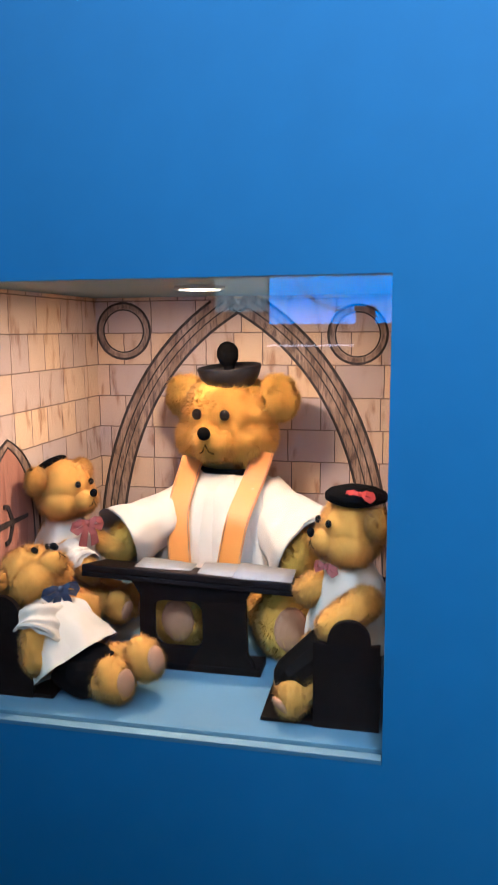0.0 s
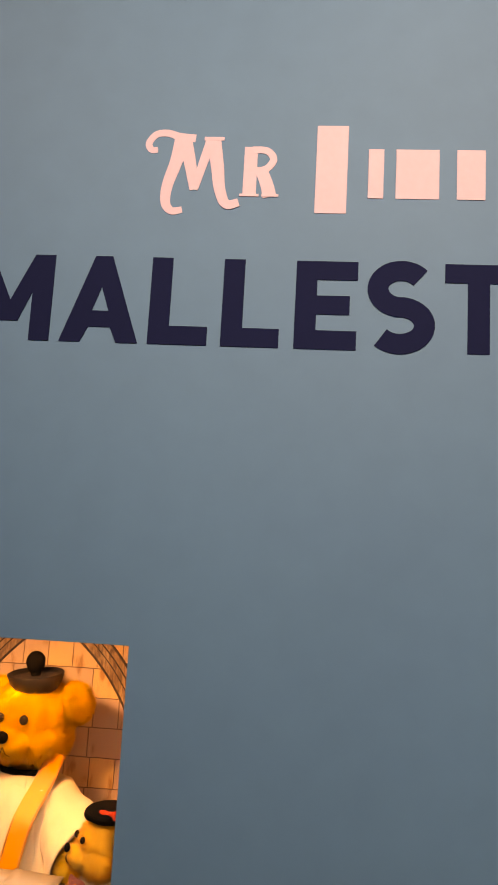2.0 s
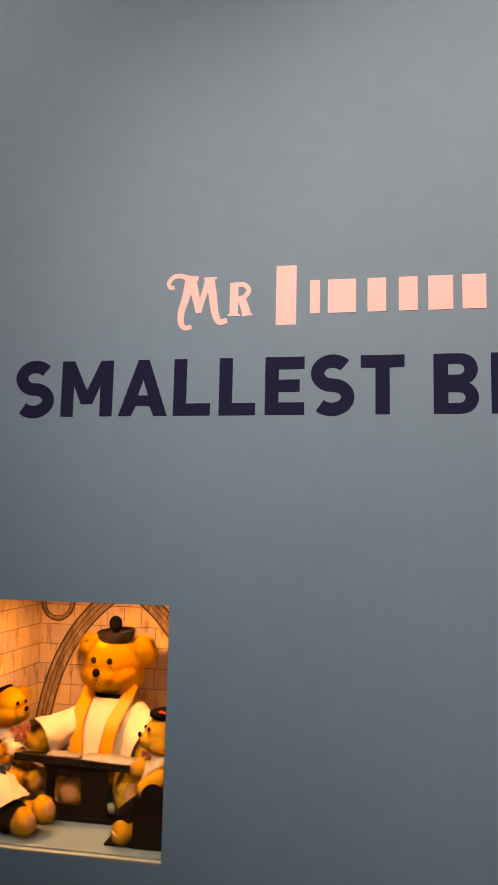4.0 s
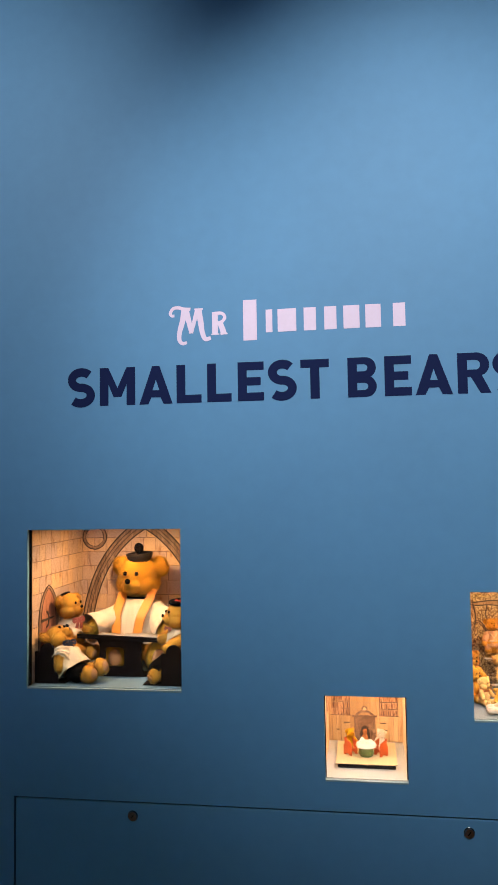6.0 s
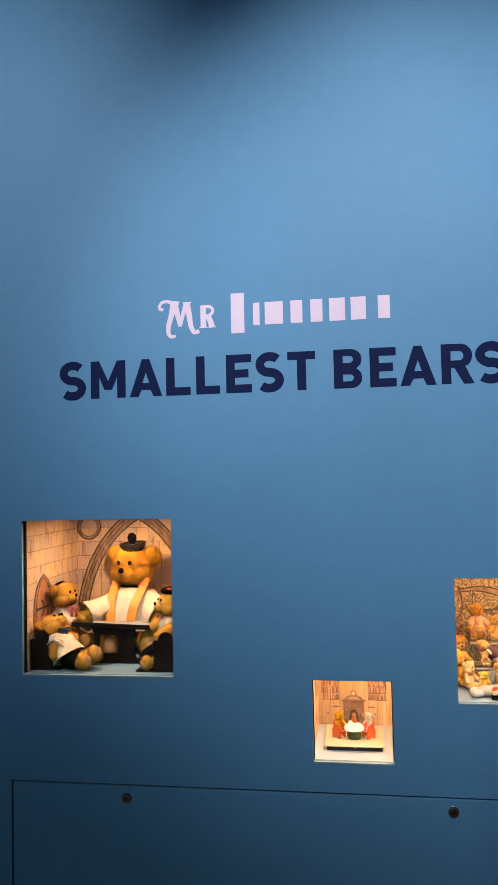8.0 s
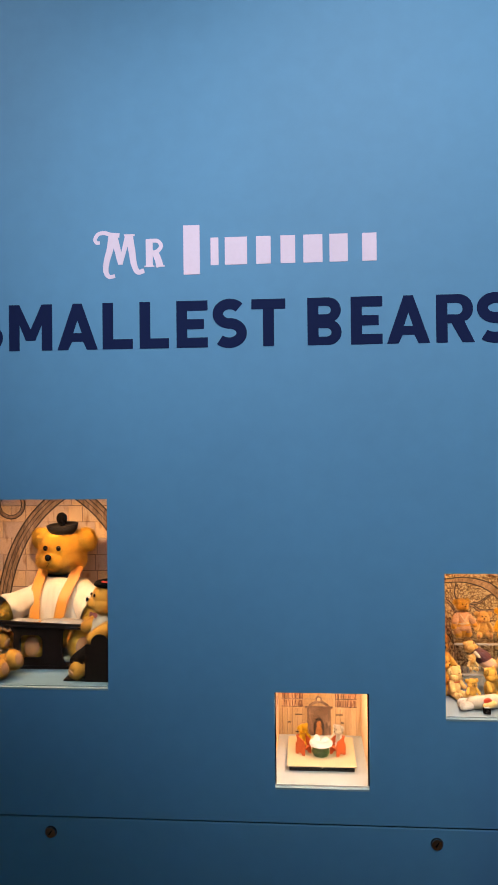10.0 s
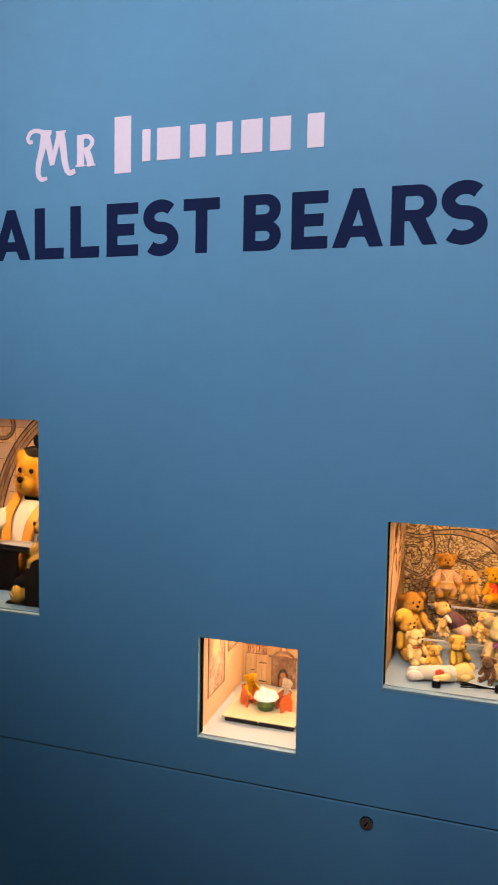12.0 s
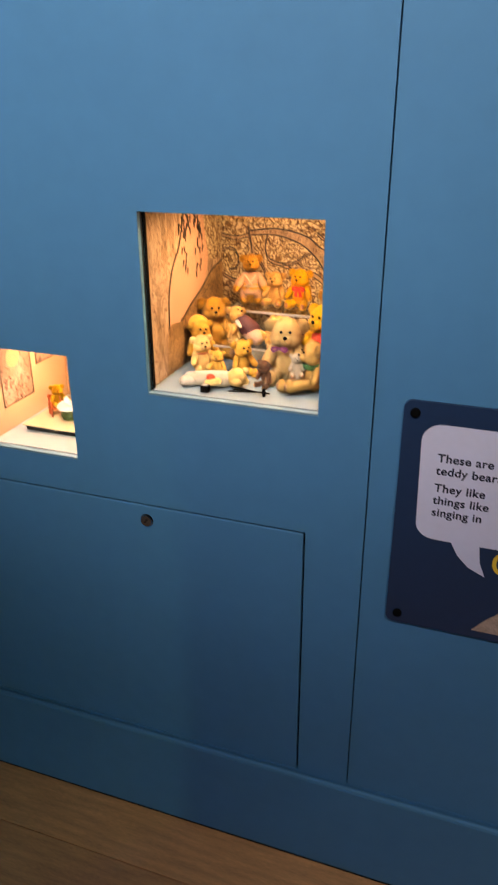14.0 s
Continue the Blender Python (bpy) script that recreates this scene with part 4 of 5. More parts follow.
def bear(label, at, s, fur="gold", hairs=900, head=(0, 0, 0), arms=None, legs=None, body=None, stand=False, group="", name="teddy_bear", hair=0.040, head_at=None, thick=None, arm_r=1.0, foot_r=1.0, head_k=1.0):
    """A teddy bear s high from seat to crown, facing its own -y; arms and legs may be given by their ends in the world."""
    root = empty(name, at, label, "teddy bear", group)
    inv = at.inverted()
    mat = FUR[fur]
    seed = int(abs(at.translation.x * 9000 + at.translation.z * 777)) % 9973
    hc = inv @ Vector(head_at) if head_at else Vector((0, -0.03, 0.74 + (0.06 if stand else 0))) * s
    hm = Matrix.Translation(hc) @ pose(0, 0, 0, *head) @ Matrix.Diagonal((s * head_k, s * head_k, s * head_k, 1))
    L = hair * s
    wd = thick or (0.065 if s > 0.12 else 0.10)
    hairs = hairs * 3 // 2 if s > 0.12 else hairs * 4
    # head with muzzle
    h = Shape().ball((0, 0.005, 0.010), (0.212, 0.200, 0.214), hm, 26, 18, 0.04).ball((0, -0.150, -0.058), (0.104, 0.112, 0.086), hm, 18, 12, 0.04)
    h.ball((0.066, -0.030, -0.062), (0.165, 0.160, 0.132), hm, 18, 12).ball((-0.066, -0.030, -0.062), (0.165, 0.160, 0.132), hm, 18, 12).ball((0, -0.095, 0.035), (0.120, 0.100, 0.110), hm, 16, 10)
    if hairs:
        h.fur(int(hairs * 2.2), L, seed, 0.3, wd)
    part("head", h, mat, root)
    for k, sx in enumerate((-1, 1)):
        e = Shape().ball((sx * 0.208, 0.035, 0.140), (0.094, 0.044, 0.098), hm @ pose(0, 0, 0, 0, sx * 8), 18, 12, 0.06)
        e.ball((sx * 0.204, 0.012, 0.132), (0.060, 0.040, 0.064), hm @ pose(0, 0, 0, 0, sx * 8), 14, 10, 0.06)
        if hairs:
            e.fur(hairs * 6 // 10, L, seed + 5 + k, 0.3, wd)
        part("ear", e, mat, root)
        part("eye", Shape().ball((sx * 0.066, -0.196, 0.066), (0.023, 0.018, 0.025), hm, 14, 10), GLOSS, root, smooth=True)
    part("nose", Shape().ball((0, -0.272, -0.002), (0.031, 0.020, 0.030), hm, 12, 8), BLACK, root, "black stitched nose", smooth=True)
    part("mouth", Shape().tube([hm @ Vector(p) for p in ((-0.034, -0.252, -0.094), (-0.015, -0.262, -0.084), (0, -0.266, -0.050), (0.015, -0.262, -0.084), (0.034, -0.252, -0.094))], [0.0030 * s] * 5, 6), BLACK, root)
    # body
    b = Shape().ball(*(body or ((0, 0, 0.30 * s), (0.205 * s, 0.175 * s, 0.30 * s))), None, 20, 14, 0.05)
    if hairs:
        b.fur(hairs, L, seed + 9, 0.3, wd)
    part("body", b, mat, root)
    if not arms:
        arms = [(at @ (Vector((sx * 0.175, -0.02, 0.50)) * s), at @ (Vector((sx * 0.285, -0.17, 0.30)) * s)) for sx in (-1, 1)]
    if not legs:
        legs = [(at @ (Vector((sx * 0.12, -0.06, 0.14)) * s), at @ (Vector((sx * 0.13, -0.08, 0.085) if stand else (sx * 0.20, -0.34, 0.10)) * s)) for sx in (-1, 1)]
    for k, (a, c) in enumerate(arms):
        q = Shape().limb(inv @ Vector(a), inv @ Vector(c), 0.078 * s * arm_r, 0.072 * s * arm_r, None, 14, 1.08)
        if hairs:
            q.fur(hairs * 8 // 10, L, seed + 20 + k, 0.3, wd)
        part("arm", q, mat, root)
    for k, (a, c) in enumerate(legs):
        a, c = inv @ Vector(a), inv @ Vector(c)
        up = inv.to_3x3() @ Vector((0, 0, 1))
        q = Shape().limb(a, c, 0.092 * s, 0.088 * s * foot_r, None, 14, 1.05)
        d = (c - a).normalized()
        q.ball(c + up * 0.035 * s, (0.09 * s * foot_r, 0.080 * s * foot_r, 0.115 * s * foot_r), None, 14, 10)
        if hairs:
            q.fur(hairs * 8 // 10, L, seed + 30 + k, 0.3, wd)
        leg = part("leg", q, mat, root)
        if not stand:
            turn = d.to_track_quat("Z", "Y").to_matrix().to_4x4()
            part("foot_pad", Shape().ball((0, 0, 0), (0.054 * s * foot_r, 0.074 * s * foot_r, 0.026 * s), Matrix.Translation(c + d * 0.078 * s * foot_r + up * 0.03 * s) @ turn, 14, 8), PAD, leg)
    return root


def bow(root, c, size, mat, rz=0, tails=True, label=""):
    """Two loops, a knot and two tails of ribbon."""
    m = root.matrix_world.inverted() @ Matrix.Translation(c) @ pose(0, 0, 0, 0, 0, rz) @ Matrix.Diagonal((size, size, size, 1))
    s = Shape().ball((0, 0, 0), (0.14, 0.12, 0.14), m, 10, 8)
    for sx in (-1, 1):
        s.ribbon([(0, 0, 0), (sx * 0.30, -0.12, 0.12), (sx * 0.55, -0.04, 0.02), (sx * 0.60, 0, -0.12), (sx * 0.50, -0.08, -0.24), (sx * 0.22, -0.10, -0.12), (0, 0, 0)], [0.14, 0.22, 0.28, 0.27, 0.24, 0.18, 0.12], (0, -1, 0.3), 0.03, m)
        if tails:
            s.ribbon([(0, -0.02, 0), (sx * 0.20, -0.10, -0.40), (sx * 0.28, -0.06, -0.85)], [0.16, 0.28, 0.36], (0, -1, 0.1), 0.03, m)
    return part("bow", s, mat, root, label)


def surplice(root, c, heights, radii, squash, mat=COTTON, folds=9, depth=0.07, rz=0, phase=0.0, label="white cotton surplice", tilt=(0, 0)):
    """A loose gown hanging from the neck, in soft folds."""
    m = root.matrix_world.inverted() @ Matrix.Translation(c) @ pose(0, 0, 0, tilt[0], tilt[1], rz)
    n = 14
    prof = []
    for k in range(n):
        t = k / (n - 1) * (len(radii) - 1)
        i = min(int(t), len(radii) - 2)
        u = t - i
        u = u * u * (3 - 2 * u) if len(radii) < 4 else u
        prof.append((radii[i] * (1 - u) + radii[i + 1] * u, heights[i] * (1 - u) + heights[i + 1] * u))
    s = Shape().lathe(prof, (0, 0, 0), 56, m, squash, folds, depth, phase)
    inner = [(r * 0.97, z) for r, z in prof[::-1]]
    s.lathe(inner, (0, 0, 0), 56, m, squash, 0, 0.0)
    s.crumple(radii[-1] * 0.12, 3.5 / radii[-1], root.matrix_world.inverted().to_3x3() @ Vector((0, 0, 1)))
    return part("gown", s, mat, root, label, True)


def sleeve(root, a, b, ra, rb, mat=COTTON, flat=0.8):
    inv = root.matrix_world.inverted()
    a, b = inv @ Vector(a), inv @ Vector(b)
    pts = [a.lerp(b, t) + Vector((0, 0, -0.004 * math.sin(math.pi * t))) for t in (k / 23 for k in range(24))]
    rad = [ra + (rb - ra) * (k / 23) ** 1.3 + 0.0012 * math.sin(k * 0.73) for k in range(24)]
    s = Shape().tube(pts, rad, 40, False, flat)
    s.tube(pts[::-1], [r * 0.93 for r in rad[::-1]], 40, False, flat)
    s.crumple(rb * 0.20, 2.4 / rb, b - a)
    return part("sleeve", s, mat, root, "", True)


RIB_PINK = material("dusty_pink_ribbon", (0.24, 0.06, 0.05), 0.5, 0.2, 200, 0.3, 0.0004)
RIB_NAVY = material("navy_ribbon", (0.03, 0.04, 0.07), 0.4, 0.2, 200)
RIB_RED = material("red_ribbon", (0.62, 0.045, 0.02), 0.5, 0.15, 150)
PAPER = material("grey_paper_sheet", (0.23, 0.225, 0.22), 0.7, 0.06, 40)

# --- the large bear at the lectern
big = bear("large golden mohair teddy bear in white surplice with orange stole", pose(-0.199, 0.325, 1.056), 0.272, "gold", 24000, (4, 0, -10),
           arms=[((-0.302, 0.228, 1.168), (-0.306, 0.204, 1.158)), ((-0.098, 0.228, 1.166), (-0.098, 0.204, 1.150))],
           legs=[((-0.235, 0.285, 1.090), (-0.226, 0.186, 1.086)), ((-0.150, 0.285, 1.090), (-0.108, 0.176, 1.088))],
           body=((0, -0.030, 0.090), (0.050, 0.038, 0.085)), hair=0.030, head_at=(-0.202, 0.318, 1.292), arm_r=0.72, foot_r=1.25, thick=0.055)
GOWN_Z = [0.0, -0.018, -0.060, -0.120]
GOWN_R = [0.036, 0.064, 0.082, 0.094]
GC = Vector((-0.199, 0.298, 1.236))
surplice(big, GC, GOWN_Z, GOWN_R, 0.72, folds=12, depth=0.15)
sleeve(big, (-0.243, 0.297, 1.202), (-0.313, 0.214, 1.160), 0.028, 0.053)
sleeve(big, (-0.155, 0.297, 1.203), (-0.082, 0.217, 1.160), 0.030, 0.055)


def on_gown(x, z, out=0.0150):
    zz = z - GC.z
    r = float(np.interp(-zz, [-v for v in GOWN_Z], GOWN_R))
    return Vector((x, GC.y - 0.72 * math.sqrt(max(r * r - (x - GC.x) ** 2, 1e-6)) - out, z))


binv = big.matrix_world.inverted()
for line in ([(-0.238, 1.252), (-0.243, 1.225), (-0.246, 1.195), (-0.243, 1.160), (-0.238, 1.115)], [(-0.152, 1.262), (-0.160, 1.232), (-0.171, 1.195), (-0.178, 1.160), (-0.184, 1.118)]):
    pts = [on_gown(x, z) for x, z in line]
    pts[0].y = GC.y - 0.016
    pts = smooth_path([tuple(p) for p in pts])
    sash = part("stole", Shape().ribbon(pts, 0.027, (0, -1, 0.35), 0.0012, binv), ORANGE, big, "orange satin stole")
    for off in (-0.012, 0.012):
        part("stitching", Shape().tube([binv @ (p + Vector((off, -0.0019, 0))) for p in pts], [0.0005] * len(pts), 5), SEPIA, sash)
part("yoke", Shape().ribbon([binv @ on_gown(x, 1.226, 0.002) for x in (-0.226, -0.218, -0.21, -0.20, -0.19, -0.182)], 0.020, binv.to_3x3() @ Vector((0, -1, 0.5)), 0.001), COTTON, big)
part("collar", Shape().lathe([(0.034, 0.0), (0.037, 0.006), (0.036, 0.012), (0.033, 0.012)], (0, 0, 0), 28, binv @ Matrix.Translation((-0.197, 0.298, 1.228)), 0.8), BLACK, big, "black collar")
HAT = binv @ Matrix.Translation((-0.196, 0.306, 1.3365)) @ pose(0, 0, 0, 6, -4, 0)
hat = part("hat", Shape().lathe([(0.0001, -0.004), (0.024, -0.004), (0.030, 0.003), (0.0365, 0.013), (0.0395, 0.023), (0.0385, 0.0255), (0.034, 0.022), (0.020, 0.0215), (0.0001, 0.022)], (0, 0, 0), 36, HAT, 0.85), LEATHER, big, "black leather clerical hat", True)
part("pompom", Shape().ball((0, 0, 0.040), (0.0135, 0.0125, 0.0155), HAT, 18, 12, 0.05).tube([HAT @ Vector((0, 0, 0.02)), HAT @ Vector((0, 0, 0.034))], [0.007, 0.006], 10), BLACK, hat)
part("hat_piping", Shape().tube([HAT @ Vector((0.0395 * math.cos(a), 0.0336 * math.sin(a), 0.0245)) for a in (2 * math.pi * k / 36 for k in range(37))], [0.0004] * 37, 6), LEATHER, hat)

# --- the rear chorister beside the side wall
a1 = bear("golden teddy bear chorister in white surplice, pink bow and black cap", pose(-0.368, 0.190, 1.108, 0, 0, 68), 0.158, "ochre", 5200, (-4, 0, 4), group="choir bears",
          arms=[((-0.350, 0.165, 1.165), (-0.318, 0.150, 1.142)), ((-0.345, 0.205, 1.165), (-0.305, 0.198, 1.160))],
          legs=[((-0.345, 0.170, 1.120), (-0.288, 0.150, 1.104)), ((-0.345, 0.195, 1.120), (-0.285, 0.185, 1.098))], hair=0.034)
surplice(a1, (-0.365, 0.188, 1.197), [0, -0.022, -0.050, -0.074], [0.020, 0.033, 0.038, 0.043], 0.9, folds=7, depth=0.08)
sleeve(a1, (-0.352, 0.167, 1.168), (-0.324, 0.152, 1.148), 0.017, 0.021)
bow(a1, (-0.330, 0.170, 1.194), 0.030, RIB_PINK, 58, True, "dusty pink satin bow")
part("cap", Shape().ball((0, 0, 0), (0.024, 0.026, 0.008), a1.matrix_world.inverted() @ Matrix.Translation((-0.387, 0.196, 1.250)) @ pose(0, 0, 0, 0, -34, 0), 18, 10), BLACK, a1, "black felt cap")

# --- the front chorister leaning back
a2 = bear("golden teddy bear in white smock and black skirt, leaning back", pose(-0.288, 0.074, 1.060, -40, 0, 72), 0.160, "ochre", 5200, (-16, 0, 8), group="choir bears", arm_r=1.3, foot_r=1.2,
          arms=[((-0.334, 0.060, 1.124), (-0.326, 0.040, 1.094)), ((-0.330, 0.100, 1.130), (-0.305, 0.110, 1.120))],
          legs=[((-0.285, 0.062, 1.072), (-0.250, 0.044, 1.074)), ((-0.275, 0.088, 1.078), (-0.228, 0.066, 1.087))], hair=0.034)
surplice(a2, (-0.345, 0.085, 1.136), [0.004, -0.022, -0.050, -0.070], [0.018, 0.036, 0.042, 0.046], 0.85, folds=6, depth=0.07, tilt=(-40, 0), rz=72, label="white cotton smock")
part("skirt", Shape().ball((-0.286, 0.064, 1.076), (0.036, 0.032, 0.0245), a2.matrix_world.inverted(), 20, 12, 0.1), BLACK, a2, "black felt skirt")
sleeve(a2, (-0.336, 0.066, 1.130), (-0.330, 0.047, 1.108), 0.027, 0.029)
bow(a2, (-0.318, 0.076, 1.152), 0.028, RIB_NAVY, 50, True, "navy ribbon bow")

# --- the chorister by the other wall
a3 = bear("golden teddy bear in white surplice with black beret and red bow", pose(-0.033, 0.118, 1.098, 0, 0, -52), 0.155, "ochre", 5200, (-8, 0, -4), group="choir bears", arm_r=1.25, foot_r=1.15,
          arms=[((-0.052, 0.110, 1.165), (-0.074, 0.106, 1.156)), ((-0.020, 0.080, 1.158), (-0.048, 0.060, 1.141))],
          legs=[((-0.060, 0.105, 1.110), (-0.085, 0.070, 1.078)), ((-0.045, 0.085, 1.110), (-0.082, 0.050, 1.072))], hair=0.034)
surplice(a3, (-0.036, 0.114, 1.190), [0, -0.022, -0.055, -0.085], [0.019, 0.032, 0.037, 0.043], 0.9, folds=7, depth=0.08)
bow(a3, (-0.056, 0.088, 1.187), 0.022, RIB_PINK, -40, False, "dusty pink satin bow")
part("beret", Shape().ball((0, 0, 0), (0.030, 0.028, 0.010), a3.matrix_world.inverted() @ Matrix.Translation((-0.031, 0.112, 1.250)), 20, 10, 0.08), BLACK, a3, "black felt beret")
bow(a3, (-0.026, 0.090, 1.256), 0.020, RIB_RED, -10, False, "bright red hair bow")
part("trousers", Shape().limb((-0.050, 0.090, 1.105), (-0.080, 0.062, 1.090), 0.026, 0.021, a3.matrix_world.inverted()), BLACK, a3, "black felt trousers")

# --- lectern, pews and papers
desk = empty("lectern", pose(-0.200, 0.13, 1.052), "dark stained wooden lectern with an arched front", "lectern")
dinv = desk.matrix_world.inverted()
TIP = dinv @ Matrix.Translation((-0.201, 0.121, 1.1565)) @ pose(0, 0, 0, -13, 2.3, 1)
part("desktop", Shape().box((-0.114, 0.0, -0.004), (0.114, 0.070, 0.003), 0.0012, TIP), WOOD, desk)
part("rail", Shape().box((-0.114, 0.001, -0.0095), (0.114, 0.006, -0.0042), 0.001, TIP), WOOD, desk)


def desk_front():
    x0, x1, z0, z1 = -0.270, -0.128, 1.052, 1.152
    outer = [(x0, z0), (x1, z0), (x1 - 0.012, z0 + 0.022), (x1 - 0.014, z1 - 0.02), (x1 - 0.002, z1), (x0 + 0.004, z1), (x0 + 0.016, z1 - 0.02), (x0 + 0.014, z0 + 0.022)]
    hole = rounded(-0.240, -0.187, 1.077, 1.128, 0.012)
    ob = new("front_panel", outline_mesh("front_panel", [outer, hole], 0.008, WOOD, dinv @ pose(0, 0.131, 0) @ ON_WALL))
    ob.parent = desk


desk_front()
part("foot", Shape().box((-0.272, 0.126, 1.052), (-0.126, 0.160, 1.060), 0.001, dinv), WOOD, desk)
for k, (x, dy, r) in enumerate(((-0.165, 0.012, 8), (-0.235, 0.020, -4), (-0.125, 0.018, -14))):
    sheet = Shape().ribbon([TIP @ Vector((-0.030 + u * 0.06, 0.030, 0.0042 + 0.0012 * math.sin(u * 3 + k))) for u in (0, 0.2, 0.4, 0.6, 0.8, 1)], 0.050, (0, 0, 1), 0.0004, Matrix.Translation((x + 0.201, 0, 0)))
    thing_sheet = new("paper_sheet", sheet.mesh("paper_sheet", PAPER, True))
    thing_sheet.matrix_world = desk.matrix_world @ pose(0, 0, 0.0005 * k)
    tagged(thing_sheet, "curling grey paper sheet lying on the lectern", "paper", "papers on the lectern")


def pew(x0, x1, flip, label):
    root = empty("pew", pose((x0 + x1) / 2, 0.05, 1.052), label, "pew", "dark pews")
    inv = root.matrix_world.inverted()
    mid = (x0 + x1) / 2 + 0.002
    out = [(x0, 1.052), (x1, 1.052), (x1, 1.132)] + arc(mid, 1.134, 0.019, 0.019, -10, 190, 14) + [(x0, 1.132)]
    ob = new("end_panel", outline_mesh("end_panel", [out], 0.006, WOOD, inv @ pose(0, 0.046, 0) @ ON_WALL))
    ob.parent = root
    part("seat", Shape().box((x0, 0.050, 1.088), (x1, 0.225, 1.096), 0.001, inv), WOOD, root)
    ob = new("end_panel", outline_mesh("end_panel", [out], 0.006, WOOD, inv @ pose(0, 0.228, 0) @ ON_WALL))
    ob.parent = root
    a, b = (x0 - 0.048, x1) if flip > 0 else (x0, x1 + 0.020)
    part("foot_board", Shape().box((a, 0.044, 1.0522), (b, 0.120, 1.0565), 0.001, inv), WOOD, root)


pew(-0.0625, -0.004, 1, "small dark wooden pew with a rounded end")
pew(-0.398, -0.335, -1, "small dark wooden pew beside the side wall")

# ---------------------------------------------------------------- parlour case
platform = empty("platform", pose(0.44, 0.16, 0.856), "pale yellow card platform raised on a dark batten", "platform")
pinv = platform.matrix_world.inverted()
CARD = material("yellow_card", (0.66, 0.55, 0.33), 0.6, 0.15, 40)
part("sheet", Shape().box((0.3670, 0.076, 0.8670), (0.5160, 0.236, 0.8690), 0.0004, pinv), CARD, platform)
part("batten", Shape().box((0.372, 0.082, 0.8562), (0.511, 0.234, 0.8669), m=pinv), DARK, platform)
part("pin", Shape().ball((0.443, 0.0755, 0.8665), (0.002, 0.0015, 0.002), pinv, 10, 8), CARD, platform)
GREEN = material("green_glazed_tub", (0.05, 0.10, 0.025), 0.35, 0.2, 60)
RUST = material("orange_red_card", (0.58, 0.11, 0.025), 0.55, 0.12, 60)
table = empty("round_table", pose(0.441, 0.136, 0.8690), "round green tub table", "table")
tinv = table.matrix_world.inverted()
part("tub", Shape().lathe([(0.0001, 0), (0.0165, 0), (0.0185, 0.010), (0.0190, 0.024), (0.0180, 0.0300), (0.0001, 0.0300)], (0, 0, 0), 32), GREEN, table)
for z in (0.006, 0.020):
    part("hoop", Shape().lathe([(0.0180, z), (0.0195, z + 0.001), (0.0195, z + 0.003), (0.0186, z + 0.004)], (0, 0, 0), 32), GREEN, table)
cloth = Shape().lathe([(0.0001, 0.0316), (0.016, 0.0316), (0.0225, 0.0312), (0.0240, 0.0280), (0.0250, 0.0235)], (0.441, 0.136, 0.8690), 48, None, 1.0, 9, 0.07)
cloth.lathe([(0.0247, 0.0233), (0.0236, 0.0276), (0.0218, 0.0306), (0.0001, 0.0310)], (0.441, 0.136, 0.8690), 48)
LINEN = material("white_linen", (0.80, 0.78, 0.72), 0.8, 0.04, 60, 0.3, 0.0004)
thing("tablecloth", cloth, LINEN, "white cloth draped over the round table", "tablecloth", smooth=True)
napkin = Shape()
for x, y, h in ((0.432, 0.138, 0.012), (0.447, 0.130, 0.007), (0.452, 0.142, 0.006)):
    napkin.lathe([(0.008, 0), (0.006, h * 0.5), (0.002, h)], (x, y + 0.001, 0.9006), 14, None, 0.7, 5, 0.25)
thing("napkins", napkin, LINEN, "crumpled white napkins on the tablecloth", "napkin", smooth=True)


def card_chair(x, y, rz, label):
    root = empty("card_chair", pose(x, y - 0.010, 0.8690, 0, 0, rz) @ Matrix.Scale(0.95, 4), label, "chair", "card chairs")
    out = [(-0.014, 0), (-0.006, 0), (-0.004, 0.004), (0.004, 0.004), (0.006, 0), (0.014, 0), (0.014, 0.024), (0.008, 0.030), (0.013, 0.044), (-0.012, 0.034), (-0.014, 0.024)]
    for sx in (-0.011, 0.011):
        ob = new("side_panel", outline_mesh("side_panel", [out], 0.0012, RUST, pose(sx, 0, 0, 0, 0, 90) @ ON_WALL))
        ob.parent = root
    part("seat", Shape().box((-0.0103, -0.012, 0.016), (0.0103, 0.012, 0.0172)), RUST, root)
    part("backrest", Shape().box((-0.0103, 0.0095, 0.0174), (0.0103, 0.0110, 0.043)), RUST, root)


card_chair(0.402, 0.152, 50, "orange-red folded card chair on the platform")
card_chair(0.478, 0.150, -50, "orange-red folded card chair facing the table")
bear("small yellow plush bear sitting at the round table", pose(0.401, 0.155, 0.8835, 0, 0, 42), 0.047, "yellow", 700, group="parlour toys")
bear("small white plush toy sitting at the round table", pose(0.481, 0.153, 0.8840, 0, 0, -42), 0.047, "snow", 600, group="parlour toys")

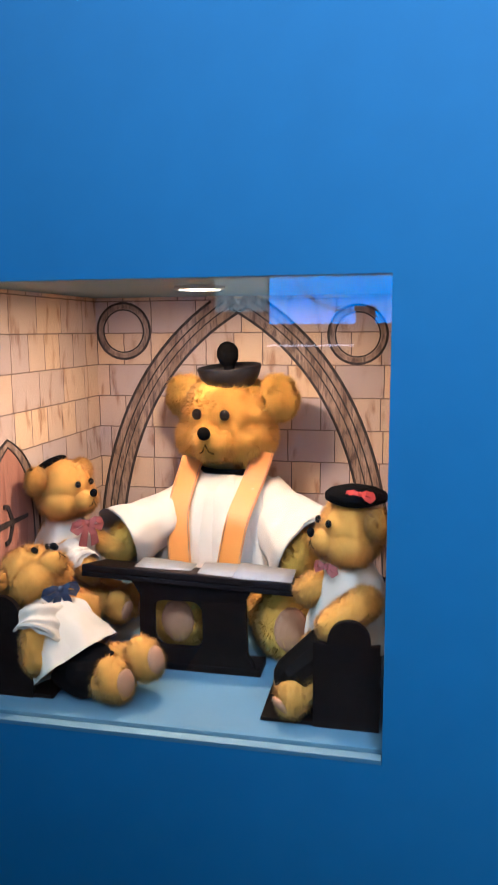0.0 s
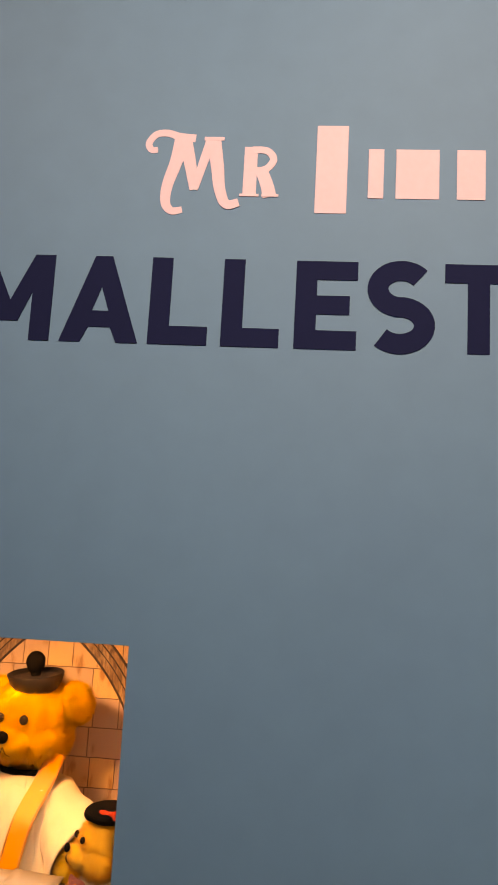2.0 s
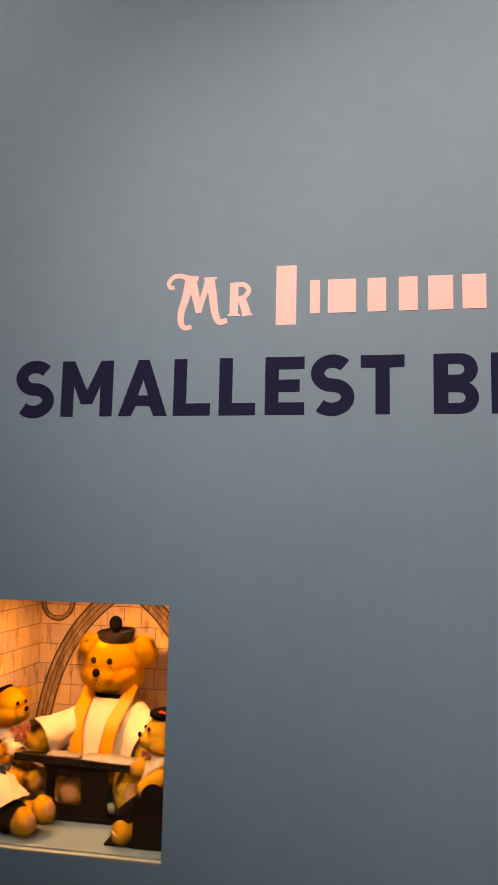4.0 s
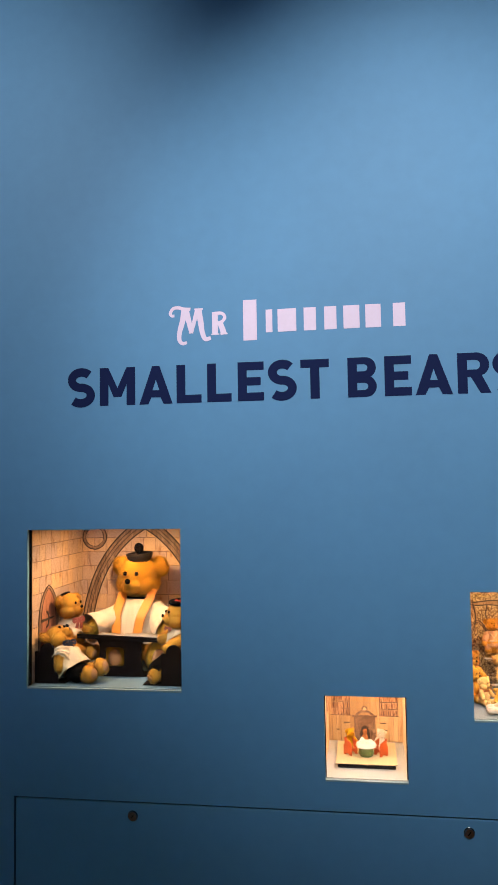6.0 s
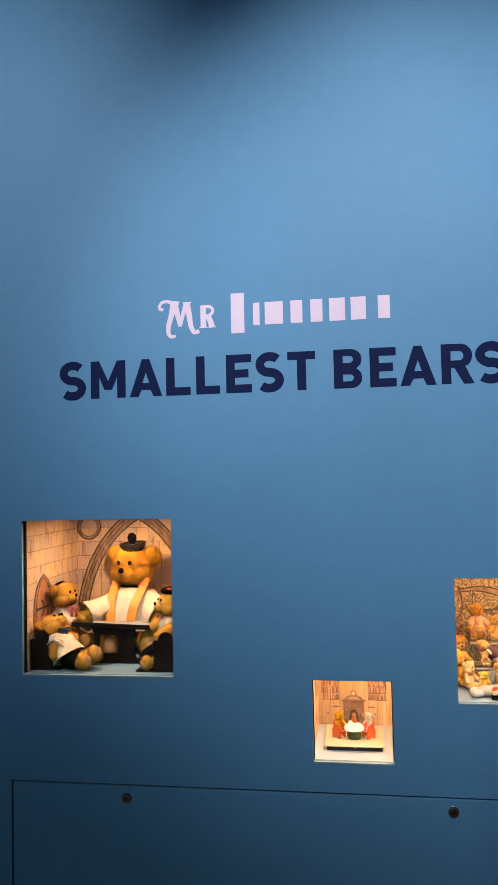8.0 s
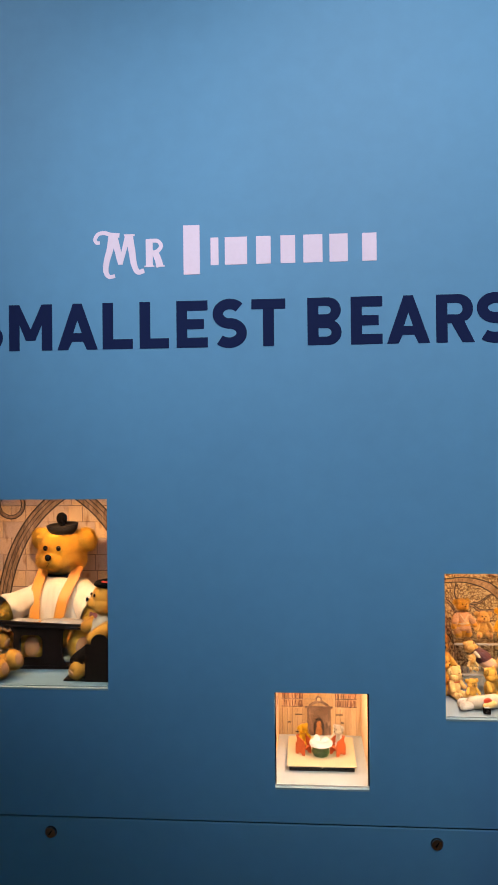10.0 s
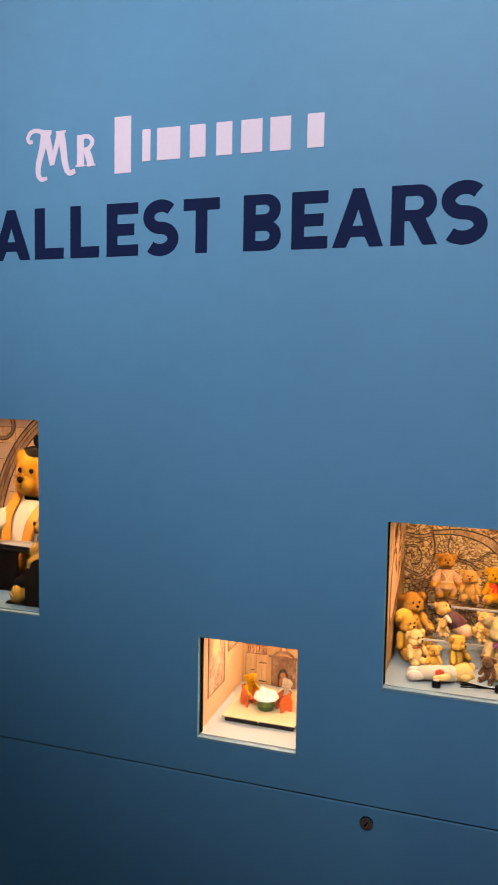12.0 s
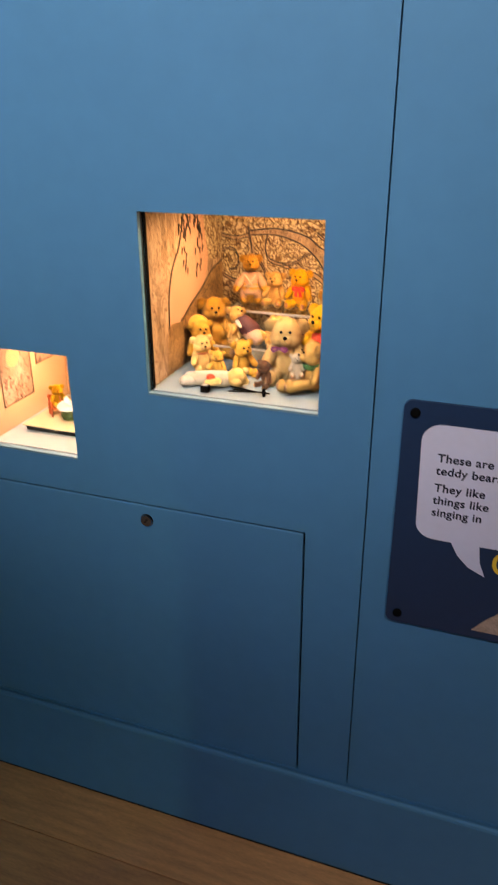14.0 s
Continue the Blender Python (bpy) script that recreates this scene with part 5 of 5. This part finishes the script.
# ---------------------------------------------------------------- woodland case
shelf = empty("acrylic_shelf", pose(0.835, 0.25, 1.0), "clear acrylic step shelf holding small bears", "shelf")
sinv = shelf.matrix_world.inverted()
for name, a, b in (("upper_tread", (0.748, 0.212, 1.0955), (0.926, 0.300, 1.0985)), ("riser", (0.748, 0.2115, 1.0590), (0.926, 0.2140, 1.0953)), ("lower_tread", (0.748, 0.150, 1.0455), (0.926, 0.2110, 1.0485)), ("front_riser", (0.748, 0.1495, 1.002), (0.926, 0.1520, 1.0453))):
    q = part(name, Shape().box(a, b, 0.0005, sinv), GLASS, shelf)
    q.visible_shadow = False
# Steel-coloured strips set in for the bright glint along the acrylic edges.
part("polished_edge", Shape().box((0.748, 0.2095, 1.0950), (0.926, 0.2115, 1.0990), 0.0004, sinv), STEEL, shelf, "pale strip set in for the glint of the front edge")
part("polished_edge", Shape().box((0.748, 0.1475, 1.0450), (0.926, 0.1493, 1.0488), 0.0004, sinv), STEEL, shelf)
R_PINK = material("dusty_rose_cloth", (0.50, 0.29, 0.18), 0.8, 0.15, 90, 0.3, 0.0004)
R_WINE = material("wine_red_cloth", (0.055, 0.006, 0.008), 0.7, 0.2, 90)
R_RED = material("scarlet_knit", (0.62, 0.05, 0.012), 0.8, 0.2, 200, 0.4, 0.0004)
R_GREEN = material("green_knit", (0.035, 0.12, 0.03), 0.8, 0.3, 200, 0.4, 0.0004)
R_PURPLE = material("purple_ribbon", (0.20, 0.03, 0.10), 0.45, 0.2, 150)
GR = "small bears in the woodland case"


def dress(root, s, mat, top=0.52, hem=0.16, name="jacket", label=""):
    part(name, Shape().lathe([(0.10 * s, top * s), (0.20 * s, (top - 0.06) * s), (0.235 * s, (top + hem) / 2 * s), (0.245 * s, hem * s), (0.22 * s, hem * s)], (0, 0, 0), 28, None, 0.92, 6, 0.05), mat, root, label, True)


b = bear("honey plush bear in a dusty rose belted robe, standing", pose(0.777, 0.272, 1.0988, 0, 0, 14), 0.094, "honey", 500, stand=True, group=GR, head_k=0.70, arm_r=0.8)
part("robe", Shape().lathe([(0.010, 0.058), (0.0165, 0.052), (0.0175, 0.040), (0.0165, 0.033), (0.0195, 0.024), (0.0205, 0.018), (0.0185, 0.018)], (0, 0, 0), 28, None, 0.92, 6, 0.05), R_PINK, b, "dusty rose robe", True)
part("belt", Shape().lathe([(0.0172, 0.031), (0.0186, 0.033), (0.0172, 0.036)], (0, 0, 0), 24, None, 0.92), COTTON, b)
for sx in (-1, 1):
    part("sleeve", Shape().limb((sx * 0.013, -0.002, 0.050), (sx * 0.0225, -0.011, 0.037), 0.0072, 0.0080), R_PINK, b)
    part("trouser_leg", Shape().limb((sx * 0.0105, -0.004, 0.020), (sx * 0.012, -0.006, 0.013), 0.0100, 0.0095), R_PINK, b)
    part("lapel", Shape().tube([(sx * 0.010, -0.0155, 0.055), (-sx * 0.004, -0.0185, 0.036)], [0.0012, 0.0012], 6), COTTON, b)
b = bear("pale honey bear with a small elephant hood", pose(0.826, 0.268, 1.0988, 0, 0, -4), 0.064, "cream", 350, group=GR)
b = bear("yellow bear with a red bow sitting upright", pose(0.875, 0.266, 1.0988, 0, 0, -6), 0.073, "yellow", 400, group=GR)
bow(b, (0.875, 0.250, 1.137), 0.018, RIB_RED, -6)
bear("brown bear sitting behind the others", pose(0.7135, 0.238, 1.0022, 0, 0, 30), 0.118, "brown", 700, group=GR, head_k=0.82)
b = bear("honey bear with a knitted hood", pose(0.7120, 0.175, 1.0022, 0, 0, 40), 0.086, "honey", 500, group=GR, head_k=0.9)
part("hood", Shape().ball((0, 0.012, 0.069), (0.0200, 0.0170, 0.0195), None, 18, 12, 0.05), FUR["ochre"], b, "knitted honey hood")
b = bear("cream resin bear with painted stripes", pose(0.7315, 0.132, 1.0022, 0, 0, 44), 0.070, "cream", 0, group=GR)
for z in (0.018, 0.026, 0.034):
    part("stripe", Shape().lathe([(0.0126, z), (0.0133, z + 0.0015), (0.0126, z + 0.003)], (0, 0, 0), 24, None, 0.86), RUST, b)
bear("tiny brown resin bear", pose(0.767, 0.122, 1.0022, 0, 0, 10), 0.047, "brown", 0, group=GR)
b = bear("tan bear wearing a small sailor cap", pose(0.808, 0.134, 1.0022, 0, 0, 48), 0.068, "honey", 350, group=GR)
part("cap", Shape().lathe([(0.010, 0), (0.012, 0.003), (0.011, 0.006), (0.0001, 0.007)], (0, 0, 0.056), 20), FUR["tan"], b)
b = bear("tan bear in a wine red jacket, lying back", pose(0.800, 0.185, 1.0488, 0, 0, 30), 0.066, "tan", 350, (-30, 12, 18), group=GR, head_at=(0.779, 0.187, 1.097),
         body=((0, 0, 0.026), (0.014, 0.012, 0.016)), arms=[((0.785, 0.178, 1.084), (0.779, 0.166, 1.070)), ((0.800, 0.190, 1.086), (0.812, 0.180, 1.080))],
         legs=[((0.812, 0.180, 1.068), (0.827, 0.168, 1.0575)), ((0.815, 0.188, 1.070), (0.836, 0.176, 1.063))])
winv = b.matrix_world.inverted()
part("jacket", Shape().limb(winv @ Vector((0.789, 0.184, 1.088)), winv @ Vector((0.808, 0.181, 1.072)), 0.0125, 0.0170, None, 16, 1.1), R_WINE, b, "wine red jacket")
part("trousers", Shape().limb(winv @ Vector((0.808, 0.180, 1.070)), winv @ Vector((0.822, 0.173, 1.060)), 0.0160, 0.0125), R_PINK, b, "dusty rose trousers")
part("shirt_front", Shape().limb(winv @ Vector((0.786, 0.1700, 1.088)), winv @ Vector((0.793, 0.1670, 1.081)), 0.0042, 0.0030), COTTON, b, "white shirt front")
bear("tiny pale resin bear ornament", pose(0.779, 0.176, 1.0488, 0, 0, 10), 0.036, "cream", 0, group=GR)
bear("tiny tan resin bear ornament", pose(0.856, 0.196, 1.0488, 0, 0, -10), 0.052, "tan", 0, group=GR)
bear("tiny tan resin bear ornament", pose(0.850, 0.168, 1.0488, 0, 0, 24), 0.032, "tan", 0, group=GR)
b = bear("pale cream plush bear with a purple ribbon", pose(0.888, 0.138, 1.0022, 0, 0, 12), 0.114, "pale", 900, group=GR)
bow(b, (0.884, 0.110, 1.066), 0.021, R_PURPLE, 10, False, "purple satin bow")
bear("dark chestnut carved bear standing on four legs", pose(0.868, 0.098, 1.0022, 12, 0, -30), 0.050, "chestnut", 0, group=GR)
b = bear("tan plush bear with a green scarf", pose(0.948, 0.098, 1.0022, 0, 0, -42), 0.088, "tan", 700, (0, 0, -18), group=GR,
         legs=[((0.935, 0.085, 1.018), (0.902, 0.068, 1.014)), ((0.948, 0.080, 1.022), (0.918, 0.058, 1.018))])
part("scarf", Shape().lathe([(0.015, -0.006), (0.020, -0.003), (0.020, 0.003), (0.015, 0.006)], (0, 0, 0.046), 24), R_GREEN, b, "green knitted scarf")
b = bear("bright yellow bear in a scarlet jumper", pose(0.948, 0.160, 1.032, 0, 0, -24), 0.106, "yellow", 600, group=GR)
dress(b, 0.106, R_RED, 0.54, 0.22, "jumper", "scarlet knitted jumper")
part("stand", Shape().lathe([(0.018, -0.030), (0.016, 0.004)], (0, 0, 0), 20), DARK, b)
b = bear("brown plush bear sitting at the back", pose(0.942, 0.252, 1.034, 0, 0, -8), 0.112, "brown", 700, group=GR, head_k=0.82)
part("stand", Shape().lathe([(0.022, -0.0318), (0.018, 0.004)], (0, 0, 0), 20), DARK, b)
bear("tiny white plush bear held at the front", pose(0.921, 0.088, 1.030, 0, 0, 20), 0.040, "white", 200, group=GR,
     body=((0, 0, 0.002), (0.010, 0.009, 0.030)))
doll = empty("cloth_bear", pose(0.785, 0.064, 1.0022), "cream cloth bear with a red heart, lying on its side", "teddy bear", GR)
ginv = doll.matrix_world.inverted()
part("body", Shape().limb((0.754, 0.060, 1.0160), (0.800, 0.066, 1.0180), 0.0125, 0.0145, ginv).fur(350, 0.0016, 3), FUR["white"], doll)
part("head", Shape().ball((0.822, 0.070, 1.0210), (0.0170, 0.0160, 0.0165), ginv, 18, 12, 0.05).ball((0.826, 0.056, 1.0175), (0.009, 0.007, 0.007), ginv, 12, 8).fur(350, 0.0016, 4), FUR["cream"], doll)
for z in (1.0330, 1.0150):
    part("ear", Shape().ball((0.836, 0.074, z), (0.0062, 0.0040, 0.0062), ginv, 12, 8), FUR["cream"], doll)
for y in (0.053, 0.074):
    part("leg", Shape().limb((0.748, y, 1.0125), (0.734, y - 0.004, 1.0120), 0.0085, 0.0090, ginv), FUR["white"], doll)
part("arm", Shape().limb((0.795, 0.050, 1.0180), (0.778, 0.046, 1.0130), 0.0065, 0.0065, ginv), FUR["cream"], doll)
part("heart", Shape().ball((0.783, 0.049, 1.0230), (0.0085, 0.0025, 0.0075), ginv, 12, 8), R_RED, doll, "red cloth heart")
tripod = empty("toy_tripod", pose(0.83, 0.048, 1.0022), "black miniature camera tripod lying on the case floor", "tripod")
vinv = tripod.matrix_world.inverted()
for y0, z0, y1, z1 in ((0.050, 1.012, 0.046, 1.008), (0.040, 1.007, 0.046, 1.009), (0.056, 1.005, 0.050, 1.0075)):
    part("leg", Shape().tube([vinv @ Vector((0.818, y0, z0)), vinv @ Vector((0.876, y1, z1))], [0.0012, 0.0010], 8), BLACK, tripod)
part("head", Shape().tube([vinv @ Vector((0.878, 0.046, 1.0025)), vinv @ Vector((0.878, 0.046, 1.0155))], [0.0030, 0.0030], 10).tube([vinv @ Vector((0.874, 0.046, 1.0085)), vinv @ Vector((0.888, 0.046, 1.0085))], [0.0016, 0.0016], 8), BLACK, tripod)
cam_toy = empty("toy_camera", pose(0.778, 0.036, 1.0022), "black miniature camera lying beside the tripod", "camera")
part("body", Shape().box((-0.007, -0.006, 0.0002), (0.007, 0.006, 0.012), 0.001), BLACK, cam_toy)
part("lens", Shape().lathe([(0.0042, 0.006), (0.0042, 0.009), (0.003, 0.0095), (0.0001, 0.0085)], (0, 0, 0), 18, pose(0, 0, 0.006, 90)), GLOSS, cam_toy)
part("screen", Shape().box((-0.005, -0.0044, 0.01205), (0.005, 0.0044, 0.0125)), STEEL, cam_toy)


# ---------------------------------------------------------------- lit display opposite the cases, seen mirrored in the panes
screen = empty("lit_display", pose(-0.30, -2.97, 1.66), "backlit blue display screen on the opposite wall", "screen")
vis = screen.matrix_world.inverted()
part("frame", Shape().box((-0.93, -2.996, 1.30), (0.42, -2.975, 1.77), 0.004, vis), DARK, screen)
part("blue_field", Shape().box((-0.63, -2.9745, 1.435), (0.40, -2.972, 1.74), m=vis), glow("blue_screen_light", (0.0, 0.38, 1.0), 8.5), screen, "glowing blue field")
part("picture", Shape().box((-0.90, -2.9745, 1.495), (-0.64, -2.972, 1.74), m=vis), glow("green_picture_light", (0.30, 0.42, 0.38), 4), screen, "glowing pale picture")
part("caption_bar", Shape().box((-0.64, -2.9745, 1.326), (-0.22, -2.972, 1.337), m=vis), glow("pale_caption_light", (0.7, 0.8, 1.0), 5), screen)


def chain():
    """Steel links hanging in a slack curve before the lit screen."""
    root = empty("chain", pose(-0.51, -2.90, 1.66), "slack steel link chain hanging before the lit screen", "chain")
    inv = root.matrix_world.inverted()
    path = bezier((-0.53, -2.90, 1.72), (-0.44, -2.90, 1.48), (-0.21, -2.90, 1.495), 22)
    for k in range(22):
        a, b = path[k], path[k + 1]
        m = inv @ Matrix.Translation((a + b) / 2) @ (b - a).to_track_quat("X", "Y").to_matrix().to_4x4() @ pose(0, 0, 0, 90 * (k % 2))
        ring = [m @ Vector((0.0125 * math.cos(u), 0.0075 * math.sin(u), 0)) for u in (2 * math.pi * j / 12 for j in range(13))]
        part("link", Shape().tube(ring, [0.0026] * 13, 6), STEEL, root)


chain()
post = empty("barrier_post", pose(-0.165, -2.90, 0.0), "plain grey square barrier post before the lit screen", "post")
part("shaft", Shape().box((-0.045, -0.03, 0.02), (0.045, 0.03, 1.49), 0.004), ROOM, post)
part("cap", Shape().box((-0.052, -0.036, 1.49), (0.052, 0.036, 1.515), 0.005), STEEL, post)
part("base_plate", Shape().box((-0.12, -0.09, 0.0), (0.12, 0.09, 0.02), 0.004), STEEL, post)


# ---------------------------------------------------------------- floor planks
def planks():
    """Boards laid along the wall, in broken bond."""
    rng = random.Random(7)
    sizes = {}
    for row in range(22):
        y1 = -0.013 - row * 0.135
        y0, x = y1 - 0.133, XL - rng.uniform(0, 1.2)
        if y0 < YB:
            break
        while x < XR:
            n = rng.choice((1.2, 1.5, 1.8))
            a, b = max(x, XL), min(x + n, XR)
            x += n
            if b - a < 0.02:
                continue
            key = round(b - a, 3)
            if key not in sizes:
                sizes[key] = Shape().box((0, 0, -0.012), (key - 0.002, 0.133, 0.0), 0.0012).mesh("plank", PLANK, False)
            ob = new("plank", sizes[key])
            ob.location = (a, y0, 0)
            ob.parent = floor


planks()
